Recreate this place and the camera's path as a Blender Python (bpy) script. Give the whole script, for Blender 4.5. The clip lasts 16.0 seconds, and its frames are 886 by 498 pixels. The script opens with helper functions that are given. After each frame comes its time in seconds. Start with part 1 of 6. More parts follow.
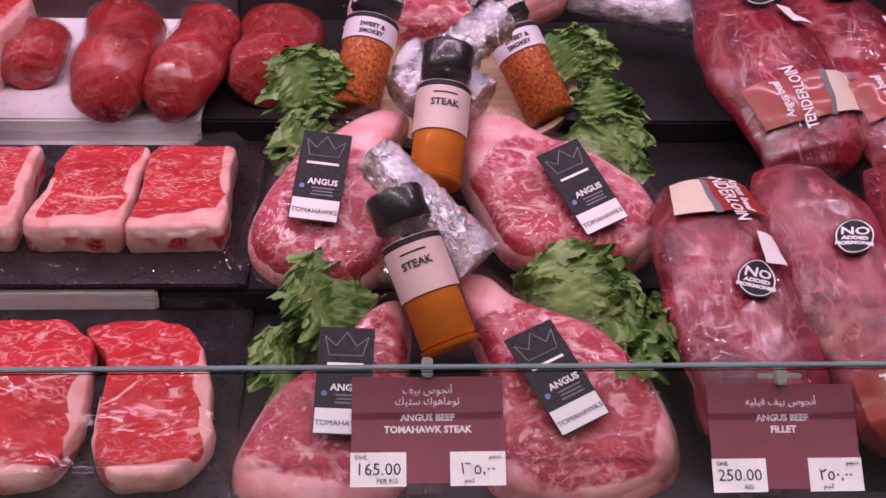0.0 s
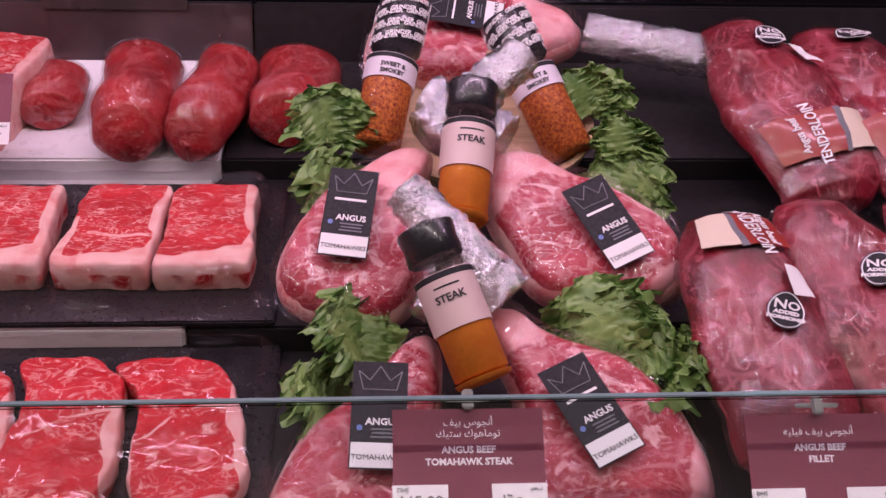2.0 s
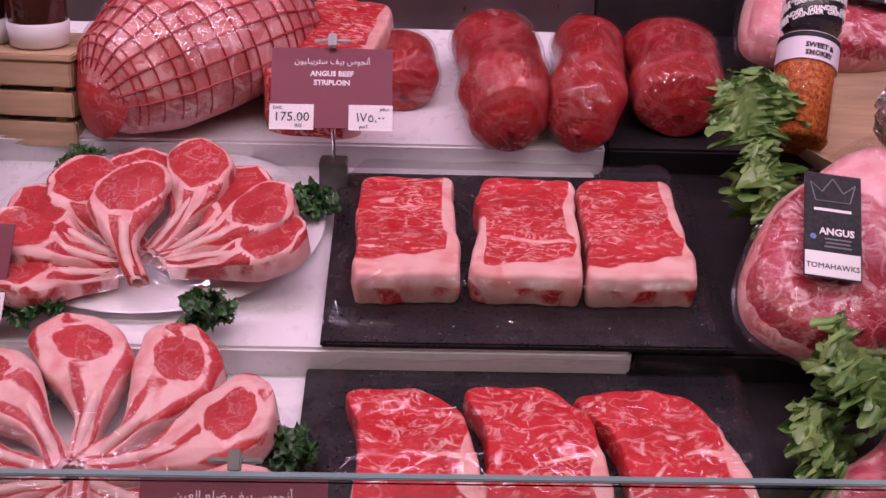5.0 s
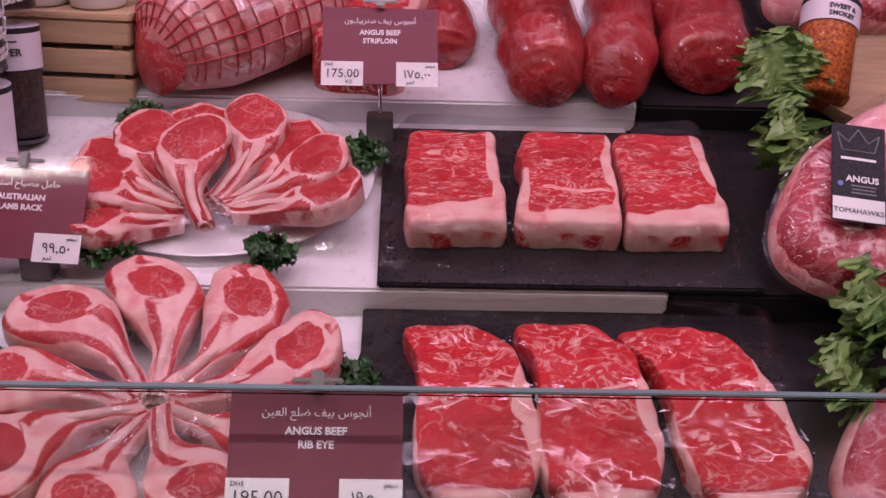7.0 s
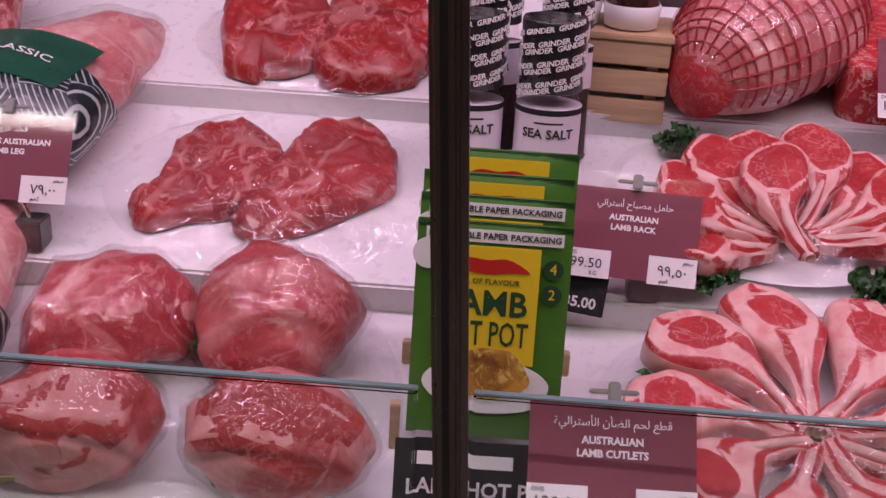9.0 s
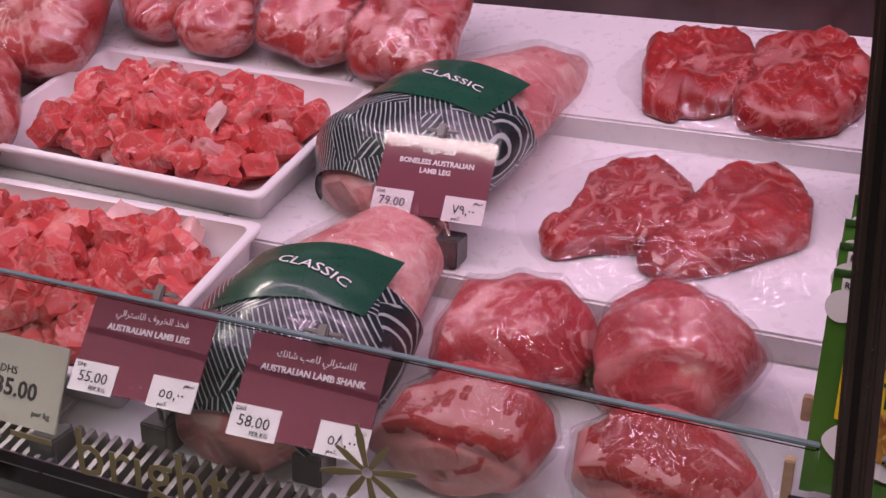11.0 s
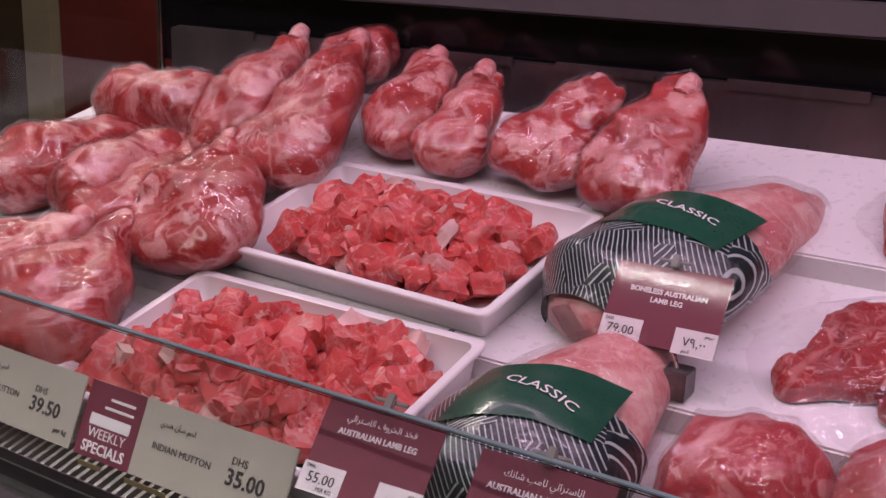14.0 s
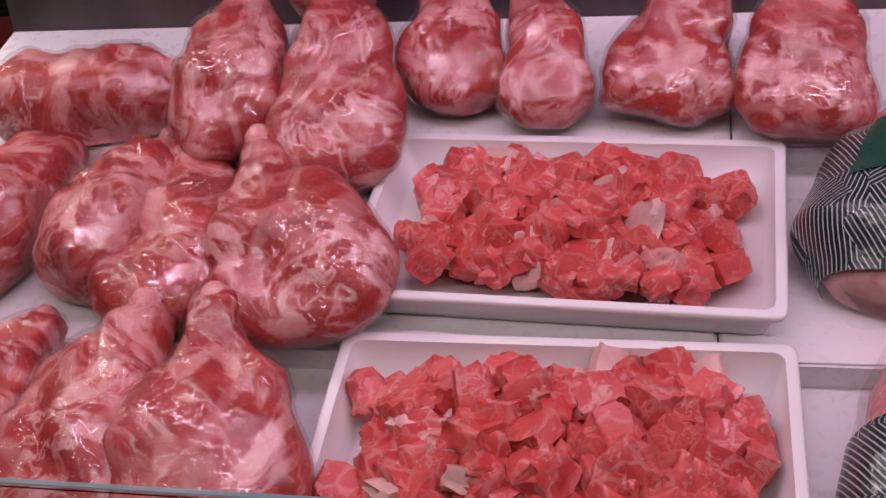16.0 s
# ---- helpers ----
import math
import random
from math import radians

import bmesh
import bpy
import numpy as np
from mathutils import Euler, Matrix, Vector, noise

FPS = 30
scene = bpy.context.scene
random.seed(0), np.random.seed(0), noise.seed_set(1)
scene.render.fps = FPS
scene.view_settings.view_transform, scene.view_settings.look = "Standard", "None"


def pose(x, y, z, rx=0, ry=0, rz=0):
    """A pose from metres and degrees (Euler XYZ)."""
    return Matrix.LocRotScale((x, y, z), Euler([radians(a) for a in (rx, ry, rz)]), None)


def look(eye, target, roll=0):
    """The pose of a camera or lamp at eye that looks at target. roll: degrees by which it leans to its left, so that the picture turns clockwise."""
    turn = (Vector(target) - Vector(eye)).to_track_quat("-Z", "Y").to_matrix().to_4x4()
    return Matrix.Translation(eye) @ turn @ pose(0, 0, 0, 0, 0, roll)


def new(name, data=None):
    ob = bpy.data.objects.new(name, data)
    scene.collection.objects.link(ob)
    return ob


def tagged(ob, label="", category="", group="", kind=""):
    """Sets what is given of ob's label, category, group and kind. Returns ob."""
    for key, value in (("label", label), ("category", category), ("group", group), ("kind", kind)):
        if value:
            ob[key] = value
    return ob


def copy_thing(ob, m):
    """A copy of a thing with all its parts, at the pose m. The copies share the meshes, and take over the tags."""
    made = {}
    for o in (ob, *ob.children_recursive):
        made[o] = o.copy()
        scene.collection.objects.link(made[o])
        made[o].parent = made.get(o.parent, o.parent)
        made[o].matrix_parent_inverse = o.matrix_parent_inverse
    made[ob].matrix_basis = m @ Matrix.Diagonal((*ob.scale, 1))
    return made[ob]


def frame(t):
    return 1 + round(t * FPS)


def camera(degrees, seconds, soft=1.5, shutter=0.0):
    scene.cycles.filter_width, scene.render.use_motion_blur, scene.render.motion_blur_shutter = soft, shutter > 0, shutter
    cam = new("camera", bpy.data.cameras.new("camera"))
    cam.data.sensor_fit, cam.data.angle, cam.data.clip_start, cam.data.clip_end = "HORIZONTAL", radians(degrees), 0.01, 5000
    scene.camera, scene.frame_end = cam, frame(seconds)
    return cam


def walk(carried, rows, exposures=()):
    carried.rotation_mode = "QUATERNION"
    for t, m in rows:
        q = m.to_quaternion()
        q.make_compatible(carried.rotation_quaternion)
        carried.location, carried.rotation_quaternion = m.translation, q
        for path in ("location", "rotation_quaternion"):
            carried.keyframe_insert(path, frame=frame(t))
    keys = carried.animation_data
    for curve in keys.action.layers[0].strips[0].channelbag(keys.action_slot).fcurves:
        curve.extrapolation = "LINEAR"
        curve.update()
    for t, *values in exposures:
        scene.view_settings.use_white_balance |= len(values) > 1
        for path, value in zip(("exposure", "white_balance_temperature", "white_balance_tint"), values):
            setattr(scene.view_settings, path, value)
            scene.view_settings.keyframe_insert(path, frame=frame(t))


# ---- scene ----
cam = camera(42.0, 16.0)


PATH = [
    (0, (-0.001, -0.755, 1.342), (0.105, 1.106, 0.616), 1.1),
    (0.5, (-0.002, -0.76, 1.343), (0.121, 1.124, 0.682), 1.1),
    (1, (-0.009, -0.763, 1.341), (0.127, 1.126, 0.697), 1.0),
    (1.5, (-0.02, -0.764, 1.336), (0.12, 1.127, 0.7), 1.0),
    (2, (-0.042, -0.761, 1.333), (0.097, 1.126, 0.685), 1.1),
    (2.5, (-0.097, -0.756, 1.325), (0.017, 1.132, 0.672), 1.1),
    (3, (-0.168, -0.717, 1.32), (-0.078, 1.159, 0.631), 2.5),
    (3.5, (-0.273, -0.641, 1.337), (-0.197, 1.226, 0.625), 2.8),
    (4, (-0.333, -0.608, 1.335), (-0.262, 1.255, 0.609), 2.3),
    (4.5, (-0.356, -0.598, 1.331), (-0.29, 1.263, 0.6), 2.2),
    (4.7, (-0.362, -0.595, 1.329), (-0.31, 1.266, 0.599), 1.7),
    (7, (-0.413, -0.658, 1.323), (-0.349, 1.188, 0.555), 1.8),
    (7.5, (-0.464, -0.65, 1.326), (-0.45, 1.198, 0.561), 1.4),
    (8, (-0.558, -0.634, 1.326), (-0.627, 1.215, 0.568), 1.8),
    (8.5, (-0.687, -0.647, 1.343), (-0.797, 1.193, 0.567), 2.2),
    (9, (-0.83, -0.664, 1.329), (-0.914, 1.178, 0.555), 3.2),
    (9.5, (-0.921, -0.679, 1.32), (-1.198, 1.149, 0.557), 3.0),
    (11.8, (-0.806, -0.671, 1.33), (-1.733, 0.947, 0.608), 1.6),
    (12, (-0.806, -0.678, 1.326), (-1.787, 0.909, 0.606), 2.2),
    (12.5, (-0.803, -0.688, 1.338), (-1.851, 0.893, 0.705), 3.2),
    (13, (-0.802, -0.696, 1.338), (-1.879, 0.896, 0.783), 3.1),
    (13.5, (-0.81, -0.702, 1.33), (-1.906, 0.883, 0.796), 2.9),
    (14, (-0.867, -0.692, 1.324), (-1.932, 0.916, 0.793), 1.8),
    (14.5, (-0.998, -0.684, 1.327), (-1.981, 0.962, 0.756), -2.8),
    (15, (-1.153, -0.64, 1.345), (-1.993, 1.043, 0.665), -3.0),
    (15.5, (-1.307, -0.6, 1.409), (-2.084, 1.063, 0.617), -5.9),
    (16, (-1.487, -0.633, 1.465), (-1.89, 1.103, 0.556), -5.2),
]
walk(cam, [(t, look(eye, target, roll)) for t, eye, target, roll in PATH], exposures=[(0, 0.18), (4.5, 0.1), (7, -0.12), (9.5, -0.12), (12, -0.18), (14, -0.3), (16, -0.32)])

# ---------- light ----------
world = bpy.data.worlds.new("shop")
scene.world = world
world.use_nodes = True
world.node_tree.nodes["Background"].inputs[0].default_value = (0.9, 0.72, 0.76, 1)
world.node_tree.nodes["Background"].inputs[1].default_value = 0.05


def area_lamp(name, m, size, size_y, watts, color):
    la = bpy.data.lights.new(name, "AREA")
    la.shape, la.size, la.size_y, la.energy, la.color = "RECTANGLE", size, size_y, watts, color
    ob = new(name, la)
    ob.matrix_world = m
    return ob


PINK = (1.0, 0.655, 0.93)
area_lamp("canopy_tube", pose(-0.5, 0.02, 1.96, 14), 3.5, 0.04, 16.5, PINK)
area_lamp("canopy_tube", pose(-0.5, 0.42, 1.96, 0), 3.5, 0.04, 5, PINK)
for lx in (-3.4, -1.8, -0.2, 1.4):
    area_lamp("ceiling_lamp", pose(lx, -1.5, 3.1), 1.5, 0.04, 14, (1.0, 0.84, 0.84))
# unseen fill lamp, added to brighten the maroon wall behind the counter
area_lamp("wall_fill_lamp", pose(-3.4, 1.3, 3.1), 1.5, 0.3, 40, (1.0, 0.84, 0.8))

# ---------- tools ----------
TILT = 15.0
DECKS = {1: (-0.07, 0.838), 2: (0.187, 0.935), 3: (0.427, 1.026)}


def on(d, x, s, h=0.0, rz=0.0, rx=0.0, ry=0.0):
    """A pose on display deck d: x along the case, s metres up the slope, h above it."""
    y0, z0 = DECKS[d]
    return Matrix.Translation((x, y0, z0)) @ pose(0, 0, 0, TILT) @ pose(0, s, h, rx, ry, rz)


def nodes_of(name):
    m = bpy.data.materials.new(name)
    m.use_nodes = True
    nt = m.node_tree
    nt.nodes.clear()
    out = nt.nodes.new("ShaderNodeOutputMaterial")
    return m, nt, out


def noise_node(nt, scale, detail=4.0, distort=0.0, rough=0.55, stretch=(1, 1, 1), rand=False):
    tc = nt.nodes.new("ShaderNodeTexCoord")
    mp = nt.nodes.new("ShaderNodeMapping")
    mp.inputs["Scale"].default_value = stretch
    nt.links.new(tc.outputs["Object"], mp.inputs["Vector"])
    n = nt.nodes.new("ShaderNodeTexNoise")
    n.noise_dimensions = "4D"
    nt.links.new(mp.outputs["Vector"], n.inputs["Vector"])
    n.inputs["Scale"].default_value = scale
    n.inputs["Detail"].default_value = detail
    n.inputs["Roughness"].default_value = rough
    n.inputs["Distortion"].default_value = distort
    if rand:
        oi = nt.nodes.new("ShaderNodeObjectInfo")
        mu = nt.nodes.new("ShaderNodeMath")
        mu.operation = "MULTIPLY"
        mu.inputs[1].default_value = 37.0
        nt.links.new(oi.outputs["Random"], mu.inputs[0])
        nt.links.new(mu.outputs[0], n.inputs["W"])
    return n


def ramp_node(nt, src, stops):
    r = nt.nodes.new("ShaderNodeValToRGB")
    while len(r.color_ramp.elements) < len(stops):
        r.color_ramp.elements.new(0.5)
    for e, (p, c) in zip(r.color_ramp.elements, stops):
        e.position = p
        e.color = (*c, 1) if len(c) == 3 else c
    nt.links.new(src, r.inputs["Fac"])
    return r


def mix_node(nt, fac, a, b):
    m = nt.nodes.new("ShaderNodeMix")
    m.data_type = "RGBA"
    for sock, v in ((m.inputs[0], fac), (m.inputs[6], a), (m.inputs[7], b)):
        if isinstance(v, (tuple, float)):
            sock.default_value = (*v, 1) if isinstance(v, tuple) else v
        else:
            nt.links.new(v, sock)
    return m.outputs[2]


def finish(nt, out, color, rough=0.5, metal=0.0, coat=0.0, bump=None, strength=0.2, dist=0.002, coat_rough=0.08, spec=0.5):
    b = nt.nodes.new("ShaderNodeBsdfPrincipled")
    if isinstance(color, tuple):
        b.inputs["Base Color"].default_value = (*color, 1)
    else:
        nt.links.new(color, b.inputs["Base Color"])
    if isinstance(rough, float):
        b.inputs["Roughness"].default_value = rough
    else:
        nt.links.new(rough, b.inputs["Roughness"])
    b.inputs["Metallic"].default_value = metal
    b.inputs["Specular IOR Level"].default_value = spec
    b.inputs["Coat Weight"].default_value = coat
    b.inputs["Coat Roughness"].default_value = coat_rough
    if bump is not None:
        bp = nt.nodes.new("ShaderNodeBump")
        bp.inputs["Strength"].default_value = strength
        bp.inputs["Distance"].default_value = dist
        nt.links.new(bump, bp.inputs["Height"])
        nt.links.new(bp.outputs[0], b.inputs["Normal"])
        if coat:
            nt.links.new(bp.outputs[0], b.inputs["Coat Normal"])
    nt.links.new(b.outputs[0], out.inputs[0])
    return b


def plain(name, c, rough=0.5, metal=0.0, coat=0.0, var=0.12, scale=18.0, bump=0.08, stretch=(1, 1, 1)):
    """A painted, metal or plastic surface with stains at two scales."""
    m, nt, out = nodes_of(name)
    a = noise_node(nt, scale, 5, 0.2, stretch=stretch)
    f = noise_node(nt, scale * 14, 3, stretch=stretch)
    dark = tuple(v * (1 - var) for v in c)
    lite = tuple(min(v * (1 + var * 0.5), 1) for v in c)
    r = ramp_node(nt, a.outputs[0], [(0.3, dark), (0.7, lite)])
    rr = ramp_node(nt, f.outputs[0], [(0.3, (rough * 0.8,) * 3), (0.75, (min(rough * 1.25, 1),) * 3)])
    finish(nt, out, r.outputs[0], rr.outputs[0], metal, coat, f.outputs[0], bump, 0.0008)
    return m


def meat_material(name, red, dark, fat, amount=0.5, scale=30.0, stretch=(1, 1, 1), coat=0.5, soft=0.08, fine=0.35, distort=1.2, seam=0.0, seam_scale=9.0):
    """Raw meat: lean of two shades, streaked with fat; wet."""
    m, nt, out = nodes_of(name)
    big = noise_node(nt, scale * 0.55, 3, 0.6, rand=True, stretch=stretch)
    lean = ramp_node(nt, big.outputs[0], [(0.32, dark), (0.62, red)])
    veins = noise_node(nt, scale, 6, distort, 0.62, stretch=stretch, rand=True)
    cut = 1.0 - amount
    f1 = ramp_node(nt, veins.outputs[0], [(cut - soft, (0, 0, 0)), (cut + soft, (1, 1, 1))])
    col = mix_node(nt, f1.outputs[0], lean.outputs[0], fat)
    if seam:
        ridge = noise_node(nt, seam_scale, 2, 1.5, 0.4, stretch=stretch, rand=True)
        line = ramp_node(nt, ridge.outputs[0], [(0.455, (0, 0, 0)), (0.49, (seam,) * 3), (0.51, (seam,) * 3), (0.545, (0, 0, 0))])
        col = mix_node(nt, line.outputs[0], col, fat)
    grain = noise_node(nt, scale * 6, 4, 0.8, 0.65, stretch=stretch, rand=True)
    f2 = ramp_node(nt, grain.outputs[0], [(0.52, (0, 0, 0)), (0.78, (fine,) * 3)])
    col = mix_node(nt, f2.outputs[0], col, fat)
    finish(nt, out, col, 0.42, 0, coat * 0.6, grain.outputs[0], 0.4, 0.0018, 0.06, 0.2)
    return m


def flesh(name, lean, deep, fat, seam=0.0, cell=14.0, pale=0.0, marble=0.5, mscale=60.0, stretch=(1, 1, 1), coat=0.4, warp=0.05, rag=0.5, speck=0.2, blot_share=0.0):
    """Raw meat: muscles of two shades, fat seams between them, thin branched marbling, and fat where the mesh's "fat" value is high."""
    m, nt, out = nodes_of(name)

    def math_node(op, a, b):
        n = nt.nodes.new("ShaderNodeMath")
        n.operation = op
        for sock, v in zip(n.inputs, (a, b)):
            if isinstance(v, float):
                sock.default_value = v
            else:
                nt.links.new(v, sock)
        return n.outputs[0]

    big = noise_node(nt, 17, 4, 0.8, 0.6, rand=True, stretch=stretch)
    base = ramp_node(nt, big.outputs[0], [(0.34, deep), (0.62, lean)])
    facs = []
    ridge = noise_node(nt, mscale, 3, 0.9, 0.6, stretch=stretch, rand=True)
    thin = ramp_node(nt, ridge.outputs[0], [(0.478, (0, 0, 0)), (0.494, (marble,) * 3), (0.506, (marble,) * 3), (0.522, (0, 0, 0))])
    where = noise_node(nt, mscale * 0.33, 2, 0.3, rand=True)
    gate = ramp_node(nt, where.outputs[0], [(0.38, (0.15,) * 3), (0.52, (1, 1, 1))])
    facs.append(math_node("MULTIPLY", thin.outputs[0], gate.outputs[0]))
    if blot_share:
        blots = noise_node(nt, mscale, 6, 2.2, 0.62, stretch=stretch, rand=True)
        facs.append(ramp_node(nt, blots.outputs[0], [(0.97 - blot_share, (0, 0, 0)), (1.03 - blot_share, (0.85,) * 3)]).outputs[0])
    if seam or pale:
        tc = nt.nodes.new("ShaderNodeTexCoord")
        oi = nt.nodes.new("ShaderNodeObjectInfo")
        wn = noise_node(nt, cell * 0.9, 2, 0.0, 0.5, rand=True)
        sub = nt.nodes.new("ShaderNodeVectorMath")
        sub.operation = "MULTIPLY_ADD"
        nt.links.new(wn.outputs[1], sub.inputs[0])
        sub.inputs[1].default_value = (warp, warp, warp)
        nt.links.new(tc.outputs["Object"], sub.inputs[2])
        off = nt.nodes.new("ShaderNodeVectorMath")
        off.operation = "ADD"
        nt.links.new(sub.outputs[0], off.inputs[0])
        nt.links.new(oi.outputs["Random"], off.inputs[1])
        ve = nt.nodes.new("ShaderNodeTexVoronoi")
        ve.feature = "DISTANCE_TO_EDGE"
        vc = nt.nodes.new("ShaderNodeTexVoronoi")
        for v in (ve, vc):
            v.inputs["Scale"].default_value = cell
            nt.links.new(off.outputs[0], v.inputs["Vector"])
        edge = ramp_node(nt, ve.outputs["Distance"], [(0.0, (seam,) * 3), (0.028, (seam * 0.9,) * 3), (0.06, (0, 0, 0))])
        wob = noise_node(nt, cell * 2.2, 3, 0.4, rand=True)
        on_off = ramp_node(nt, wob.outputs[0], [(0.36, (0.1,) * 3), (0.46, (1, 1, 1))])
        facs.append(math_node("MULTIPLY", edge.outputs[0], on_off.outputs[0]))
        sx = nt.nodes.new("ShaderNodeSeparateColor")
        nt.links.new(vc.outputs["Color"], sx.inputs[0])
        frag = noise_node(nt, cell * 5, 5, 0.8, 0.6, rand=True)
        blot = math_node("MULTIPLY_ADD", frag.outputs[0], 0.5)
        nt.links.new(sx.outputs[0], blot.node.inputs[2])
        pl = ramp_node(nt, blot, [(1.23 - pale, (0, 0, 0)), (1.27 - pale, (0.85,) * 3)])
        facs.append(pl.outputs[0])
    at = nt.nodes.new("ShaderNodeAttribute")
    at.attribute_name = "fat"
    rn = noise_node(nt, 95, 4, 0.6, 0.6)
    wav = math_node("MULTIPLY_ADD", rn.outputs[0], rag)
    nt.links.new(at.outputs["Fac"], wav.node.inputs[2])
    ar = ramp_node(nt, wav, [(0.44 + rag * 0.5, (0, 0, 0)), (min(0.6 + rag * 0.5, 1.0), (0.95,) * 3)])
    facs.append(ar.outputs[0])
    grain = noise_node(nt, 260, 4, 0.6, 0.65, stretch=stretch, rand=True)
    facs.append(ramp_node(nt, grain.outputs[0], [(0.5, (0, 0, 0)), (0.75, (speck,) * 3)]).outputs[0])
    fac = facs[0]
    for f in facs[1:]:
        fac = math_node("MAXIMUM", fac, f)
    tint = noise_node(nt, 45, 3, 0.5, rand=True)
    fc = ramp_node(nt, tint.outputs[0], [(0.32, (fat[0] * 0.86, fat[1] * 0.55, fat[2] * 0.56)), (0.58, fat)])
    col = mix_node(nt, fac, base.outputs[0], fc.outputs[0])
    h = math_node("MULTIPLY_ADD", fac, 0.35)
    nt.links.new(grain.outputs[0], h.node.inputs[2])
    finish(nt, out, col, 0.4, 0, coat, h, 0.45, 0.0016, 0.07, 0.25)
    return m


def film_material(name, tint=(1, 1, 1), gloss=0.1, wrinkle=0.5, scale=26.0, body=0.0, rim=0.3, rough=0.035):
    """Clear plastic film: mostly see-through, with sharp gloss broken up by creases."""
    m, nt, out = nodes_of(name)
    tr = nt.nodes.new("ShaderNodeBsdfTransparent")
    tr.inputs[0].default_value = (*tint, 1)
    gl = nt.nodes.new("ShaderNodeBsdfGlossy")
    gl.inputs["Roughness"].default_value = rough
    n = noise_node(nt, scale, 2, 1.2, 0.5, rand=True)
    n2 = noise_node(nt, scale * 3.3, 2, 0.8, 0.5, rand=True)
    crease = ramp_node(nt, n.outputs[0], [(0.3, (0, 0, 0)), (0.44, (0.35,) * 3), (0.5, (1, 1, 1)), (0.56, (0.35,) * 3), (0.72, (0, 0, 0))])
    vo = nt.nodes.new("ShaderNodeTexVoronoi")
    vo.inputs["Scale"].default_value = scale * 0.8
    wv = nt.nodes.new("ShaderNodeVectorMath")
    wv.operation = "MULTIPLY_ADD"
    wv.inputs[1].default_value = (0.03, 0.03, 0.03)
    nt.links.new(n.outputs[1], wv.inputs[0])
    nt.links.new(n.inputs["Vector"].links[0].from_socket, wv.inputs[2])
    nt.links.new(wv.outputs[0], vo.inputs["Vector"])
    h = mix_node(nt, 0.45, mix_node(nt, 0.3, crease.outputs[0], n2.outputs[0]), vo.outputs["Distance"])
    bp = nt.nodes.new("ShaderNodeBump")
    bp.inputs["Strength"].default_value = wrinkle
    bp.inputs["Distance"].default_value = 0.006
    nt.links.new(h, bp.inputs["Height"])
    nt.links.new(bp.outputs[0], gl.inputs["Normal"])
    fr = nt.nodes.new("ShaderNodeFresnel")
    fr.inputs["IOR"].default_value = 1.35
    add = nt.nodes.new("ShaderNodeMath")
    add.operation = "MULTIPLY_ADD"
    add.inputs[1].default_value = rim
    add.inputs[2].default_value = gloss * 0.5
    add.use_clamp = True
    nt.links.new(fr.outputs[0], add.inputs[0])
    mx = nt.nodes.new("ShaderNodeMixShader")
    nt.links.new(add.outputs[0], mx.inputs[0])
    nt.links.new(tr.outputs[0], mx.inputs[1])
    nt.links.new(gl.outputs[0], mx.inputs[2])
    last = mx
    if body:
        df = nt.nodes.new("ShaderNodeBsdfDiffuse")
        df.inputs[0].default_value = (0.85, 0.83, 0.86, 1)
        m2 = nt.nodes.new("ShaderNodeMixShader")
        m2.inputs[0].default_value = body
        nt.links.new(mx.outputs[0], m2.inputs[1])
        nt.links.new(df.outputs[0], m2.inputs[2])
        last = m2
    nt.links.new(last.outputs[0], out.inputs[0])
    return m


# ---------- materials ----------
WHITE = plain("white_enamel", (0.78, 0.77, 0.78), 0.3, coat=0.3, var=0.05, scale=6, bump=0.03)
WHITE_PLASTIC = plain("white_plastic", (0.8, 0.79, 0.79), 0.4, var=0.05, scale=9, bump=0.05)
BLACK = plain("black_enamel", (0.014, 0.012, 0.013), 0.42, coat=0.08, var=0.3, scale=8)
DOOR_BLACK = plain("gloss_black", (0.004, 0.004, 0.005), 0.16, var=0.2, scale=6, bump=0.01)
SLATE = plain("dark_slate", (0.016, 0.014, 0.016), 0.3, coat=0.25, var=0.4, scale=22, bump=0.15)
STEEL = plain("brushed_steel", (0.22, 0.19, 0.195), 0.34, metal=0.95, var=0.3, scale=7, bump=0.06, stretch=(1.6, 1, 0.5))
GUNMETAL = plain("bronze_anodised", (0.16, 0.14, 0.13), 0.32, metal=0.9, var=0.15, scale=10)
CHROME = plain("chrome", (0.7, 0.68, 0.68), 0.15, metal=1.0, var=0.05)
GREY_BLOCK = plain("cast_metal_block", (0.2, 0.19, 0.19), 0.42, metal=0.7, var=0.2, scale=60)
BURGUNDY = plain("burgundy_card", (0.185, 0.027, 0.055), 0.5, var=0.08, scale=20)
CARD = plain("white_card", (0.8, 0.79, 0.78), 0.55, var=0.03, scale=20)
CREAM = plain("cream_card", (0.44, 0.42, 0.35), 0.55, var=0.04, scale=20)
INK = plain("black_ink", (0.03, 0.028, 0.03), 0.6, var=0.1)
PRINT = plain("white_print", (0.82, 0.8, 0.8), 0.55, var=0.02)
WOOD = plain("pale_pine", (0.55, 0.38, 0.23), 0.5, var=0.25, scale=14, bump=0.2, stretch=(1, 9, 9))
MAROON = plain("maroon_paint", (0.16, 0.02, 0.018), 0.45, var=0.2, scale=5)
BEIGE = plain("beige_paint", (0.32, 0.26, 0.17), 0.6, var=0.12, scale=5)
FLOOR_MAT = plain("floor_tile", (0.3, 0.26, 0.22), 0.35, coat=0.2, var=0.2, scale=3)
CLEAR = film_material("clear_acrylic", (0.98, 0.96, 0.97), 0.012, 0.0, 4, 0.0, 0.12, 0.06)
